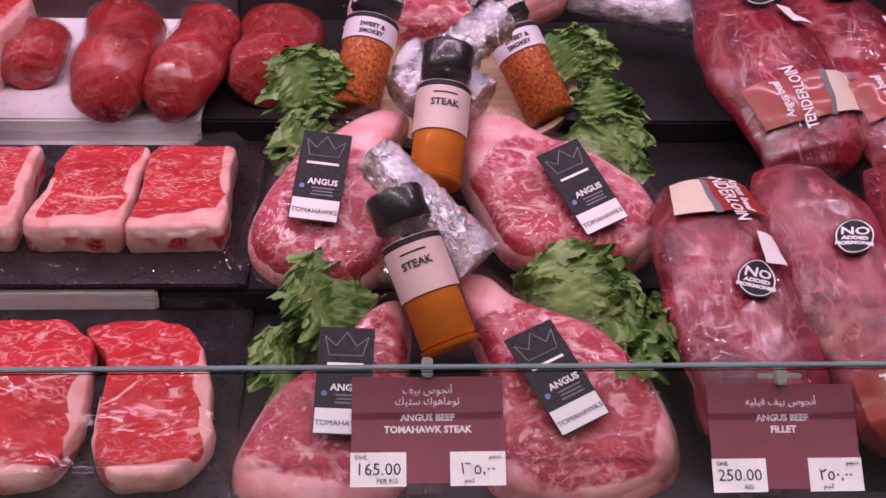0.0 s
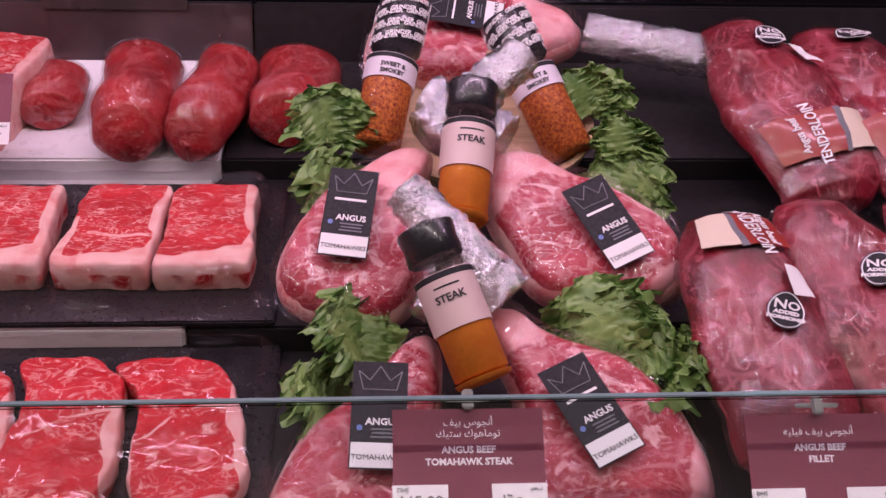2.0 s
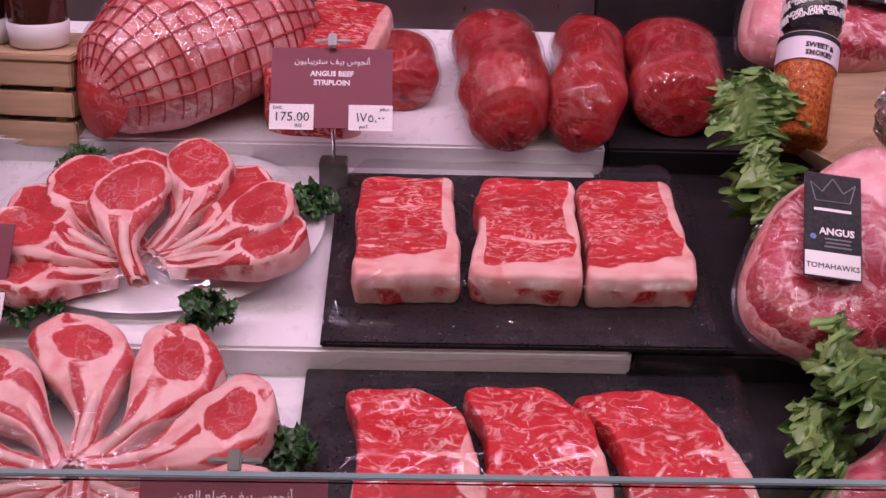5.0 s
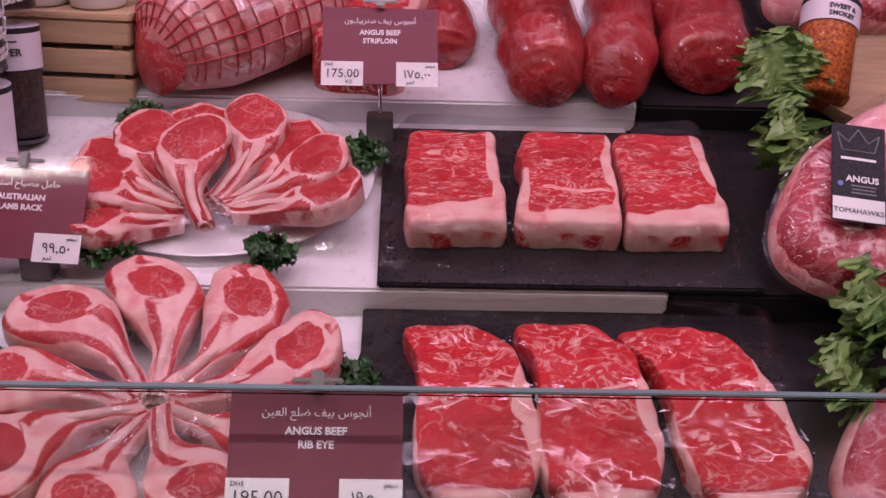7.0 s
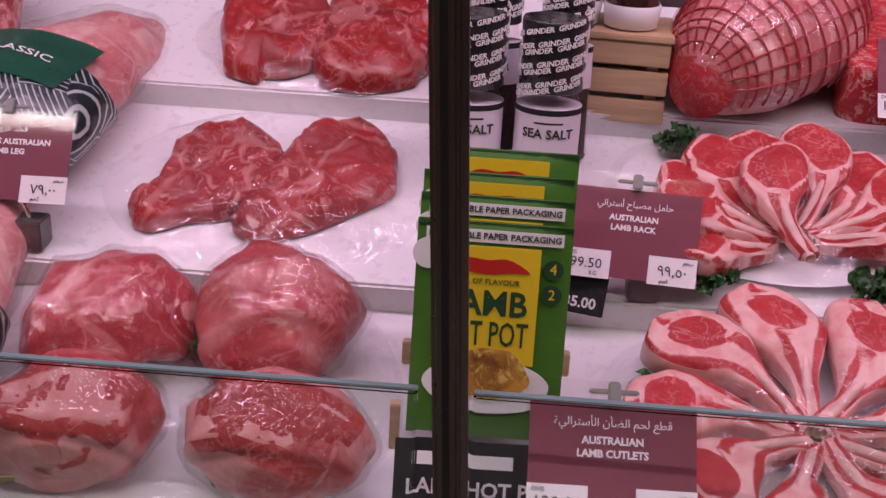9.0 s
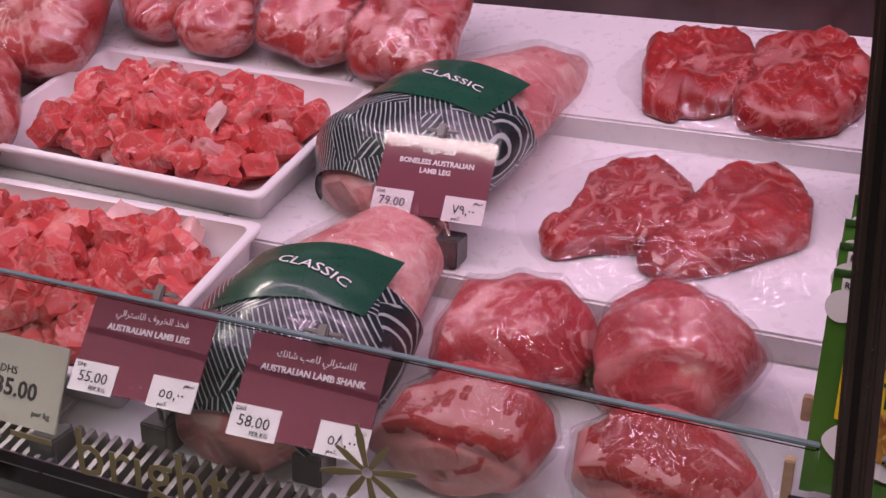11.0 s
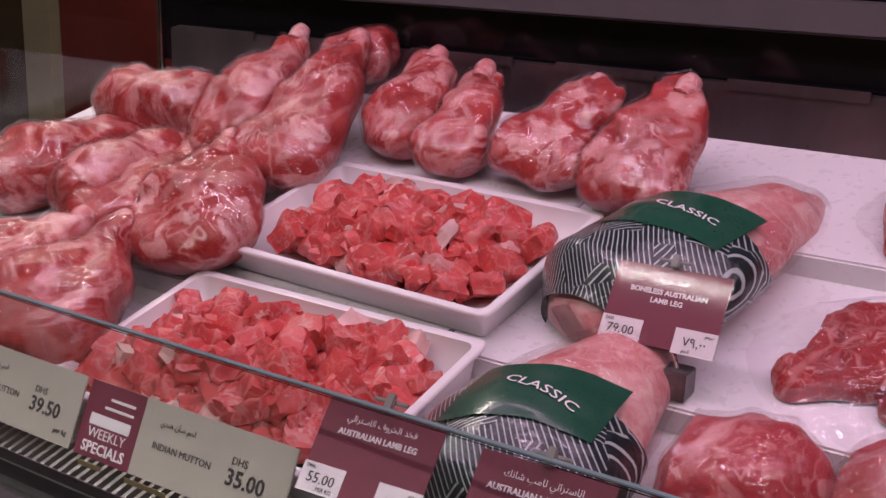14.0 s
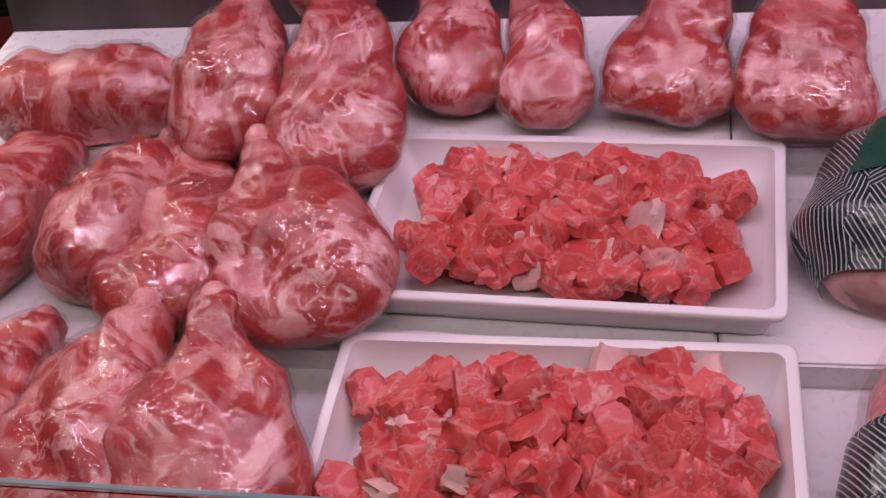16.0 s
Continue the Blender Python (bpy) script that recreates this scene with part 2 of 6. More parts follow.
WRAP = film_material("cling_film", (0.99, 0.98, 0.98), 0.24, 0.7, 36, 0.0, 0.12, 0.045)
VACUUM = film_material("vacuum_film", (0.99, 0.98, 0.98), 0.13, 0.8, 34, 0.0, 0.1, 0.035)
TIGHT = film_material("stretched_film", (0.99, 0.985, 0.985), 0.1, 0.35, 14, 0.0, 0.25, 0.05)
LOOSE = film_material("loose_film", (0.98, 0.97, 0.98), 0.16, 0.8, 18, 0.015, 0.25, 0.06)


def glass_material(name):
    m, nt, out = nodes_of(name)
    b = nt.nodes.new("ShaderNodeBsdfGlass")
    b.inputs["Roughness"].default_value = 0.0
    b.inputs["IOR"].default_value = 1.45
    b.inputs[0].default_value = (0.93, 0.97, 0.96, 1)
    nt.links.new(b.outputs[0], out.inputs[0])
    return m


EDGE = plain("polished_glass_edge", (0.2, 0.29, 0.29), 0.15, coat=0.5)
GLASS = glass_material("front_glass")
STRIP = flesh("striploin", (0.56, 0.02, 0.03), (0.4, 0.009, 0.016), (0.78, 0.5, 0.45), 0, 14, 0, 0.8, 40, (1, 2.3, 1), 0.45, rag=0.4, speck=0.2, blot_share=0.408)
RIBEYE = flesh("ribeye", (0.56, 0.017, 0.027), (0.4, 0.008, 0.014), (0.78, 0.46, 0.42), 0, 14, 0, 0.6, 30, (1, 1.5, 1), 0.45, rag=0.45, speck=0.22, blot_share=0.4)
MUTTON = flesh("mutton", (0.45, 0.048, 0.044), (0.27, 0.018, 0.02), (0.68, 0.37, 0.345), 0.4, 8, 0.14, 0.6, 9, (1, 1, 1), 0.5, 0.14, speck=0.18, blot_share=0.455)
LAMB_FAT = flesh("lamb_fat", (0.66, 0.29, 0.28), (0.5, 0.1, 0.11), (0.76, 0.5, 0.46), 0.6, 22, 0.3, 0.5, 34, (1, 1, 1), 0.5, 0.05, speck=0.3, blot_share=0.42)
SHANK = flesh("lamb_shank", (0.48, 0.082, 0.09), (0.34, 0.03, 0.038), (0.66, 0.33, 0.32), 0.5, 9, 0.34, 0.4, 18, (1, 1, 1), 0.5, 0.14, speck=0.12, blot_share=0.38)
LAMB_LEAN = flesh("lamb_lean", (0.42, 0.03, 0.034), (0.3, 0.014, 0.018), (0.66, 0.33, 0.31), 0, 14, 0, 0.45, 50, (1, 1, 1), 0.4, speck=0.2)
CHOP = flesh("lamb_chop", (0.46, 0.035, 0.04), (0.33, 0.016, 0.021), (0.76, 0.47, 0.44), 0, 14, 0, 0.35, 44, (1, 1, 1), 0.45, rag=0.5, speck=0.15)
DICED = flesh("diced_lamb", (0.64, 0.095, 0.088), (0.48, 0.04, 0.041), (0.72, 0.4, 0.37), 0.4, 28, 0.2, 0.4, 30, (1, 1, 1), 0.5, 0.04, speck=0.15, blot_share=0.395)
TENDER = flesh("vacuum_beef", (0.24, 0.009, 0.022), (0.09, 0.003, 0.009), (0.48, 0.12, 0.15), 0.35, 15, 0.08, 0.5, 24, (1, 0.6, 1), 0.5, 0.06, speck=0.35, blot_share=0.385)
TOMA = flesh("tomahawk", (0.44, 0.036, 0.062), (0.29, 0.014, 0.028), (0.75, 0.4, 0.41), 0.3, 22, 0.14, 0.5, 24, (1, 1.4, 1), 0.45, 0.06, rag=0.6, speck=0.3, blot_share=0.425)
TOPSIDE = flesh("trimmed_roast", (0.38, 0.013, 0.018), (0.2, 0.005, 0.008), (0.6, 0.22, 0.21), 0.25, 16, 0.06, 0.4, 30, (1, 0.6, 1), 0.5, 0.05, speck=0.35, blot_share=0.37)
ROLLED = flesh("rolled_roast_fat", (0.6, 0.21, 0.2), (0.44, 0.085, 0.085), (0.73, 0.44, 0.41), 0.3, 18, 0.25, 0.3, 22, (1, 1, 1), 0.5, speck=0.25, blot_share=0.43)


# ---------- mesh tools ----------
def make(name, bm, mat, smooth=True, m=None, parent=None, label="", sharp=80):
    if m is not None:
        bm.transform(m)
    me = bpy.data.meshes.new(name)
    bmesh.ops.recalc_face_normals(bm, faces=bm.faces)
    bm.to_mesh(me)
    bm.free()
    if mat:
        me.materials.append(mat)
    if smooth:
        me.polygons.foreach_set("use_smooth", [True] * len(me.polygons))
        me.set_sharp_from_angle(angle=radians(sharp))
    ob = new(name, me)
    if parent is not None:
        ob.parent = parent
    if label:
        ob["label"] = label
    return ob


def part(name, bm, mat, parent, label="", smooth=False, m=None, sharp=80):
    return make(name, bm, mat, smooth, m, parent, label, sharp)


def thing(name, m, label, category, group="", kind=""):
    ob = new(name)
    ob.empty_display_size = 0.03
    ob.matrix_world = m
    return tagged(ob, label, category, group, kind)


def box(lo, hi, bevel=0.0, seg=2):
    bm = bmesh.new()
    bmesh.ops.create_cube(bm, size=1)
    lo, hi = Vector(lo), Vector(hi)
    for v in bm.verts:
        v.co = Vector((lo[i] + (v.co[i] + 0.5) * (hi[i] - lo[i]) for i in range(3)))
    if bevel:
        bmesh.ops.bevel(bm, geom=bm.edges[:], offset=bevel, segments=seg, affect="EDGES")
    return bm


def prism(points, lo, hi, bevel=0.0, seg=2):
    """A slab with the outline points, from height lo to hi."""
    bm = bmesh.new()
    f = bm.faces.new([bm.verts.new((x, y, lo)) for x, y in points])
    ext = bmesh.ops.extrude_face_region(bm, geom=[f])
    bmesh.ops.translate(bm, verts=[v for v in ext["geom"] if isinstance(v, bmesh.types.BMVert)], vec=(0, 0, hi - lo))
    bmesh.ops.recalc_face_normals(bm, faces=bm.faces)
    if bevel:
        top = [e for e in bm.edges if all(abs(v.co.z - hi) < 1e-6 for v in e.verts)]
        bmesh.ops.bevel(bm, geom=top, offset=bevel, segments=seg, affect="EDGES")
    return bm


def lathe(profile, seg=24):
    """A turned body about z from (radius, height) pairs."""
    bm = bmesh.new()
    rings = []
    for r, z in profile:
        rings.append([bm.verts.new((max(r, 1e-4) * math.cos(2 * math.pi * k / seg), max(r, 1e-4) * math.sin(2 * math.pi * k / seg), z)) for k in range(seg)])
    for a, b in zip(rings, rings[1:]):
        for k in range(seg):
            bm.faces.new((a[k], a[(k + 1) % seg], b[(k + 1) % seg], b[k]))
    bm.faces.new(rings[0][::-1])
    bm.faces.new(rings[-1])
    return bm


def loft(sections, seg=28, sub=5, lump=0.004, freq=14.0, seed=0.0, flat=0.25, puff=0.0, wrinkle=0.0):
    """A fleshy body along y. sections: (y, x_offset, half_width, height, z_offset); its underside lies flat."""
    bm = bmesh.new()
    ys = [s[0] for s in sections]
    rows = []
    n = (len(sections) - 1) * sub
    for i in range(n + 1):
        u = i / sub
        k = min(int(u), len(sections) - 2)
        f = u - k
        f = f * f * (3 - 2 * f) * 0.5 + f * 0.5
        rows.append([a + (b - a) * f for a, b in zip(sections[k], sections[k + 1])])
    rings = []
    for y, xo, w, h, zo in rows:
        ring = []
        for k in range(seg):
            a = 2 * math.pi * k / seg
            cx, cz = math.cos(a), math.sin(a)
            x, z = w * cx, h * 0.5 * cz
            z = z if cz > 0 else z * (1 - flat)
            p = Vector((xo + x, y, zo + h * 0.5 * (1 - flat) + z))
            d = noise.noise(p * freq + Vector((seed, seed * 1.7, -seed)))
            d2 = noise.noise(p * freq * 3.1 + Vector((-seed, seed, seed)))
            out = Vector((cx, 0, cz))
            amt = lump * d + lump * 0.35 * d2 + puff
            if wrinkle:
                amt += wrinkle * abs(noise.noise(Vector((p.x * freq * 2.2, p.y * freq * 5, p.z * freq * 2.2 + seed * 3))))
            if cz < -0.2:
                amt = min(amt, 0.001) if not puff else puff * 0.2
            ring.append(bm.verts.new(p + out * amt))
        rings.append(ring)
    for a, b in zip(rings, rings[1:]):
        for k in range(seg):
            bm.faces.new((a[k], a[(k + 1) % seg], b[(k + 1) % seg], b[k]))
    bm.faces.new(rings[0][::-1])
    bm.faces.new(rings[-1])
    return bm


def drape(ob, at, turn, size=1.0):
    """Bends a flat mesh onto a body: at(along, around) gives the place for metres along and around it."""
    c, s = math.cos(radians(turn)), math.sin(radians(turn))
    for v in ob.data.vertices:
        x, y = v.co.x * size, v.co.y * size
        v.co = at(x * s + y * c, x * c - y * s, v.co.z)
    return ob


def skin_of(sec, L, uc, ac, off, lump, freq, seed, flat=0.7, low=0.35):
    """The place on a loft at some metres along and around from its point uc, ac."""

    def at(along, around, z):
        u = min(max(uc + along / L, 0.0), 0.999)
        ys = [q[0] / L for q in sec]
        k = max(i for i in range(len(sec) - 1) if ys[i] <= u)
        f = (u - ys[k]) / (ys[k + 1] - ys[k])
        f = f * f * (3 - 2 * f) * 0.5 + f * 0.5
        y, xo, w, h, zo = (p_ + (q_ - p_) * f for p_, q_ in zip(sec[k], sec[k + 1]))
        a_ = ac - around / (0.5 * (w + h * 0.5))
        cx, cz = math.cos(a_), math.sin(a_)
        zz = h * 0.5 * cz
        zz = zz if cz > 0 else zz * flat
        q = Vector((xo + w * cx, uc * L + along, zo + h * low + zz))
        d = noise.noise(q * freq + Vector((seed, seed * 1.7, -seed)))
        d2 = noise.noise(q * freq * 3.1 + Vector((-seed, seed, seed)))
        return q + Vector((cx, 0, cz)) * (lump * d + lump * 0.35 * d2 + off + z)

    return at


def blob(points, n=40):
    """A smooth closed outline through the points."""
    out, k = [], len(points)
    for i in range(n):
        u = i / n * k
        a, f = int(u), u - int(u)
        p0, p1, p2, p3 = (points[(a + j) % k] for j in (-1, 0, 1, 2))
        out.append(tuple(0.5 * (2 * p1[c] + (p2[c] - p0[c]) * f + (2 * p0[c] - 5 * p1[c] + 4 * p2[c] - p3[c]) * f * f + (3 * p1[c] - p0[c] - 3 * p2[c] + p3[c]) * f**3) for c in (0, 1)))
    return out


def rough_outline(points, amount, seed, n=44):
    pts = blob(points, n)
    return [(x + amount * noise.noise((x * 60 + seed, y * 60, seed)), y + amount * noise.noise((x * 60, y * 60 + seed, -seed))) for x, y in pts]


def words(text, size, mat, parent, m, name="lettering", align="CENTER", bold=0.0, label=""):
    """Writing as thin raised print."""
    cu = bpy.data.curves.new(name, "FONT")
    cu.body, cu.size, cu.align_x, cu.align_y = text, size, align, "CENTER"
    cu.extrude, cu.offset, cu.resolution_u = 0.0002, bold, 2
    tmp = bpy.data.objects.new("tmp", cu)
    scene.collection.objects.link(tmp)
    dg = bpy.context.evaluated_depsgraph_get()
    me = bpy.data.meshes.new_from_object(tmp.evaluated_get(dg))
    bpy.data.objects.remove(tmp)
    bpy.data.curves.remove(cu)
    me.transform(m)
    me.materials.clear()
    me.materials.append(mat)
    ob = new(name, me)
    ob.parent = parent
    if label:
        ob["label"] = label
    return ob


# ---------- the display case ----------
X0, X1 = -2.32, 1.25
SPLIT = -0.19
BACK_Y = 0.664


def structure(name, bm, mat, label, smooth=False, m=None):
    return tagged(make(name, bm, mat, smooth, m), label, name.split("_")[0], kind="structure")


def deck_slab(d, xa, xb, length, mat, label, seams=()):
    edges = [xa, *seams, xb]
    for a, b in zip(edges, edges[1:]):
        bm = box((a + 0.0008, 0, -0.03), (b - 0.0008, length, 0), 0.0025)
        ob = make("deck", bm, mat, False, on(d, 0, 0))
        tagged(ob, label, "display deck", "display decks", "structure")


deck_slab(1, X0, SPLIT - 0.004, 0.31, WHITE, "white enamelled lower display deck of the meat case", (-1.455,))
deck_slab(2, X0, SPLIT - 0.008, 0.27, WHITE, "white enamelled middle display deck of the meat case", (-1.455,))
deck_slab(3, X0, SPLIT, 0.245, WHITE, "white enamelled top display deck of the meat case", (-1.44,))
deck_slab(1, SPLIT - 0.003, X1, 0.31, BLACK, "black enamelled lower display deck of the meat case")
deck_slab(2, SPLIT - 0.007, X1, 0.27, BLACK, "black enamelled middle display deck of the meat case")
deck_slab(3, SPLIT + 0.001, X1, 0.245, BLACK, "black enamelled top display deck of the meat case")
structure("wall_back_lower", box((X0, BACK_Y, 0.9), (SPLIT + 0.016, BACK_Y + 0.02, 1.158), 0.002), STEEL, "brushed steel rear panel of the meat case")
structure("wall_back_black", box((SPLIT + 0.018, BACK_Y, 0.9), (X1, BACK_Y + 0.02, 1.158), 0.002), BLACK, "black rear panel of the meat case")
structure("wall_back_upper", box((X0 - 0.05, BACK_Y + 0.03, 1.1), (X1, BACK_Y + 0.05, 1.995)), DOOR_BLACK, "black rear doors above the display decks")
structure("trim_back_rail", box((X0, BACK_Y - 0.004, 1.222), (X1, BACK_Y + 0.028, 1.262), 0.003), plain("grey_rail_paint", (0.1, 0.09, 0.093), 0.4, var=0.1), "pale grey metal rail on the rear doors")
for k in range(9):
    structure("trim_panel_lip", box((X0 + 0.02 + 0.235 * k, BACK_Y - 0.0035, 1.149), (X0 + 0.235 * k + 0.19, BACK_Y - 0.0005, 1.163), 0.001), STEEL, "folded steel lip along the rear panel")
end_pane = structure("window_end", box((X0 - 0.055, -0.05, 0.7), (X0 - 0.045, BACK_Y + 0.02, 1.9), 0.002), GLASS, "clear glass end panel of the meat case")
end_pane.visible_shadow = False
structure("trim_end_edge", box((X0 - 0.056, BACK_Y + 0.021, 0.7), (X0 - 0.044, BACK_Y + 0.029, 1.99), 0.001), CHROME, "bright metal edge strip at the end of the case")
structure("wall_end_left", box((X0 - 0.04, -0.05, 0.5), (X0 - 0.001, BACK_Y + 0.02, 1.0), 0.003), BLACK, "low black end panel of the meat case")
structure("wall_end_right", box((X1 + 0.001, -0.12, 0.2), (X1 + 0.03, BACK_Y + 0.05, 2.06), 0.003), BLACK, "black end panel of the meat case")
structure("wall_case_front", box((X0, -0.16, 0.1), (X1, -0.10, 0.775), 0.004), WHITE, "white front panel of the meat case below the glass")
structure("trim_sill", box((X0, -0.155, 0.776), (X1, -0.07, 0.805), 0.004), GREY_BLOCK, "steel sill under the front glass")
structure("trim_bumper", box((X0, -0.195, 0.75), (X1, -0.161, 0.778), 0.008, 3), BLACK, "black rubber bumper rail along the case")
structure("wall_case_base", box((X0 - 0.03, -0.1, 0.0), (X1 + 0.03, BACK_Y + 0.05, 0.72)), BLACK, "dark body of the meat case")
structure("ceiling_canopy", box((X0 - 0.03, -0.2, 2.0), (X1 + 0.03, BACK_Y + 0.05, 2.06), 0.004), BLACK, "black canopy over the meat case")
structure("floor", box((-7, -5, -0.05), (6, 4, 0)), FLOOR_MAT, "tiled shop floor in front of the meat case")
structure("wall_shop_north", box((-4.95, 2.5, 0), (6, 2.6, 3.2)), MAROON, "maroon wall behind the counter")
structure("wall_shop_pillar", box((-5.13, 2.45, 0), (-4.96, 2.6, 3.2)), BEIGE, "narrow beige pillar beside the maroon wall")
structure("wall_shop_brown", box((-7, 2.47, 0), (-5.135, 2.6, 3.2)), plain("brown_panel", (0.06, 0.035, 0.02), 0.4, var=0.25, scale=6, stretch=(1, 1, 0.2)), "dark brown panelled wall beside the pillar")
structure("wall_shop_south", box((-7, -5.1, 0), (6, -4.98, 3.2)), BEIGE, "beige wall across the aisle")
structure("wall_shop_west", box((-7.1, -5, 0), (-6.98, 4, 3.2)), BEIGE, "beige wall at the end of the shop")
structure("wall_shop_east", box((6.0, -5, 0), (6.12, 4, 3.2)), BEIGE, "beige wall at the end of the shop")
structure("ceiling_shop", box((-7, -5, 3.2), (6, 4, 3.3)), plain("dark_ceiling", (0.1, 0.09, 0.09), 0.7), "dark shop ceiling")

# front glass: two panes that meet at the post
POST_X = -0.85
GLASS_Y, GLASS_TOP = -0.09, 1.0
for xa, xb in ((X0, POST_X - 0.016), (POST_X + 0.016, X1)):
    pane = tagged(make("window_pane", box((xa, GLASS_Y - 0.003, 0.806), (xb, GLASS_Y + 0.003, GLASS_TOP), 0.0015), GLASS, False), "low clear front glass of the meat case", "glass pane", "front glass panes", "structure")
    pane.visible_shadow = False
    tagged(make("trim_glass_edge", box((xa, GLASS_Y - 0.0028, GLASS_TOP + 0.0004), (xb, GLASS_Y + 0.0028, GLASS_TOP + 0.0018), 0.0006), EDGE, False), "polished teal edge of the front glass", "glass edge", "front glass edges", "structure")
post = thing("post", pose(-0.838, GLASS_Y, 0.79, 0, -3.2), "bronze anodised metal post between the front panes", "post", kind="structure")
part("column", box((-0.008, -0.008, 0), (0.008, 0.008, 1.22), 0.003, 3), GUNMETAL, post)
part("groove", box((-0.002, -0.0092, 0), (0.002, -0.0082, 1.22)), BLACK, post)
part("side_fin", box((0.0082, -0.005, 0), (0.0125, 0.006, 1.22), 0.0015), STEEL, post)

# air grille behind the glass
grille = thing("air_grille", pose(0, 0, 0), "dark slotted air grille behind the front glass", "grille")
part("grille_frame", box((X0, -0.016, 0.0005), (X1, 0.026, 0.003), 0.0005), BLACK, grille, m=on(1, 0, 0))
part("grille_rail", box((X0, -0.019, 0.0005), (X1, -0.0165, 0.013), 0.0005), STEEL, grille, m=on(1, 0, 0))
GR_SLAT = box((-0.0022, -0.016, 0.003), (0.0022, 0.026, 0.012), 0)
slat_me = bpy.data.meshes.new("slat")
GR_SLAT.to_mesh(slat_me)
GR_SLAT.free()
slat_me.materials.append(plain("dull_aluminium", (0.3, 0.28, 0.27), 0.4, metal=0.8, var=0.2, scale=30))

k = 0
while X0 + 0.012 * k < X1:
    x = X0 + 0.012 * k
    k += 1
    if -1.95 < x < 0.4:
        s = new("slat", slat_me)
        s.parent = grille
        s.matrix_world = on(1, x, 0)

# ---------- price tags ----------
AR = {"ا": "\ufe8d\ufe8e\ufe8d\ufe8e", "أ": "\ufe83\ufe84\ufe83\ufe84", "ب": "\ufe8f\ufe90\ufe91\ufe92", "ت": "\ufe95\ufe96\ufe97\ufe98", "ج": "\ufe9d\ufe9e\ufe9f\ufea0", "ح": "\ufea1\ufea2\ufea3\ufea4", "خ": "\ufea5\ufea6\ufea7\ufea8", "ذ": "\ufeab\ufeac\ufeab\ufeac", "ر": "\ufead\ufeae\ufead\ufeae", "س": "\ufeb1\ufeb2\ufeb3\ufeb4", "ش": "\ufeb5\ufeb6\ufeb7\ufeb8", "ص": "\ufeb9\ufeba\ufebb\ufebc", "ض": "\ufebd\ufebe\ufebf\ufec0", "ط": "\ufec1\ufec2\ufec3\ufec4", "ع": "\ufec9\ufeca\ufecb\ufecc", "ف": "\ufed1\ufed2\ufed3\ufed4", "ق": "\ufed5\ufed6\ufed7\ufed8", "ك": "\ufed9\ufeda\ufedb\ufedc", "ل": "\ufedd\ufede\ufedf\ufee0", "م": "\ufee1\ufee2\ufee3\ufee4", "ن": "\ufee5\ufee6\ufee7\ufee8", "ه": "\ufee9\ufeea\ufeeb\ufeec", "و": "\ufeed\ufeee\ufeed\ufeee", "ي": "\ufef1\ufef2\ufef3\ufef4", "ى": "\ufeef\ufef0\ufeef\ufef0", "د": "\ufea9\ufeaa\ufea9\ufeaa"}
NO_JOIN = set("اأذروىد")


def arabic(text):
    """Joined letter forms in display order, right to left."""
    out = []
    for w in text.split(" "):
        shaped = []
        for i, c in enumerate(w):
            before = i > 0 and w[i - 1] in AR and w[i - 1] not in NO_JOIN
            after = i + 1 < len(w) and w[i + 1] in AR and c not in NO_JOIN
            shaped.append(AR[c][(3 if after else 1) if before else (2 if after else 0)] if c in AR else c)
        out.append("".join(shaped)[::-1])
    return " ".join(out[::-1])


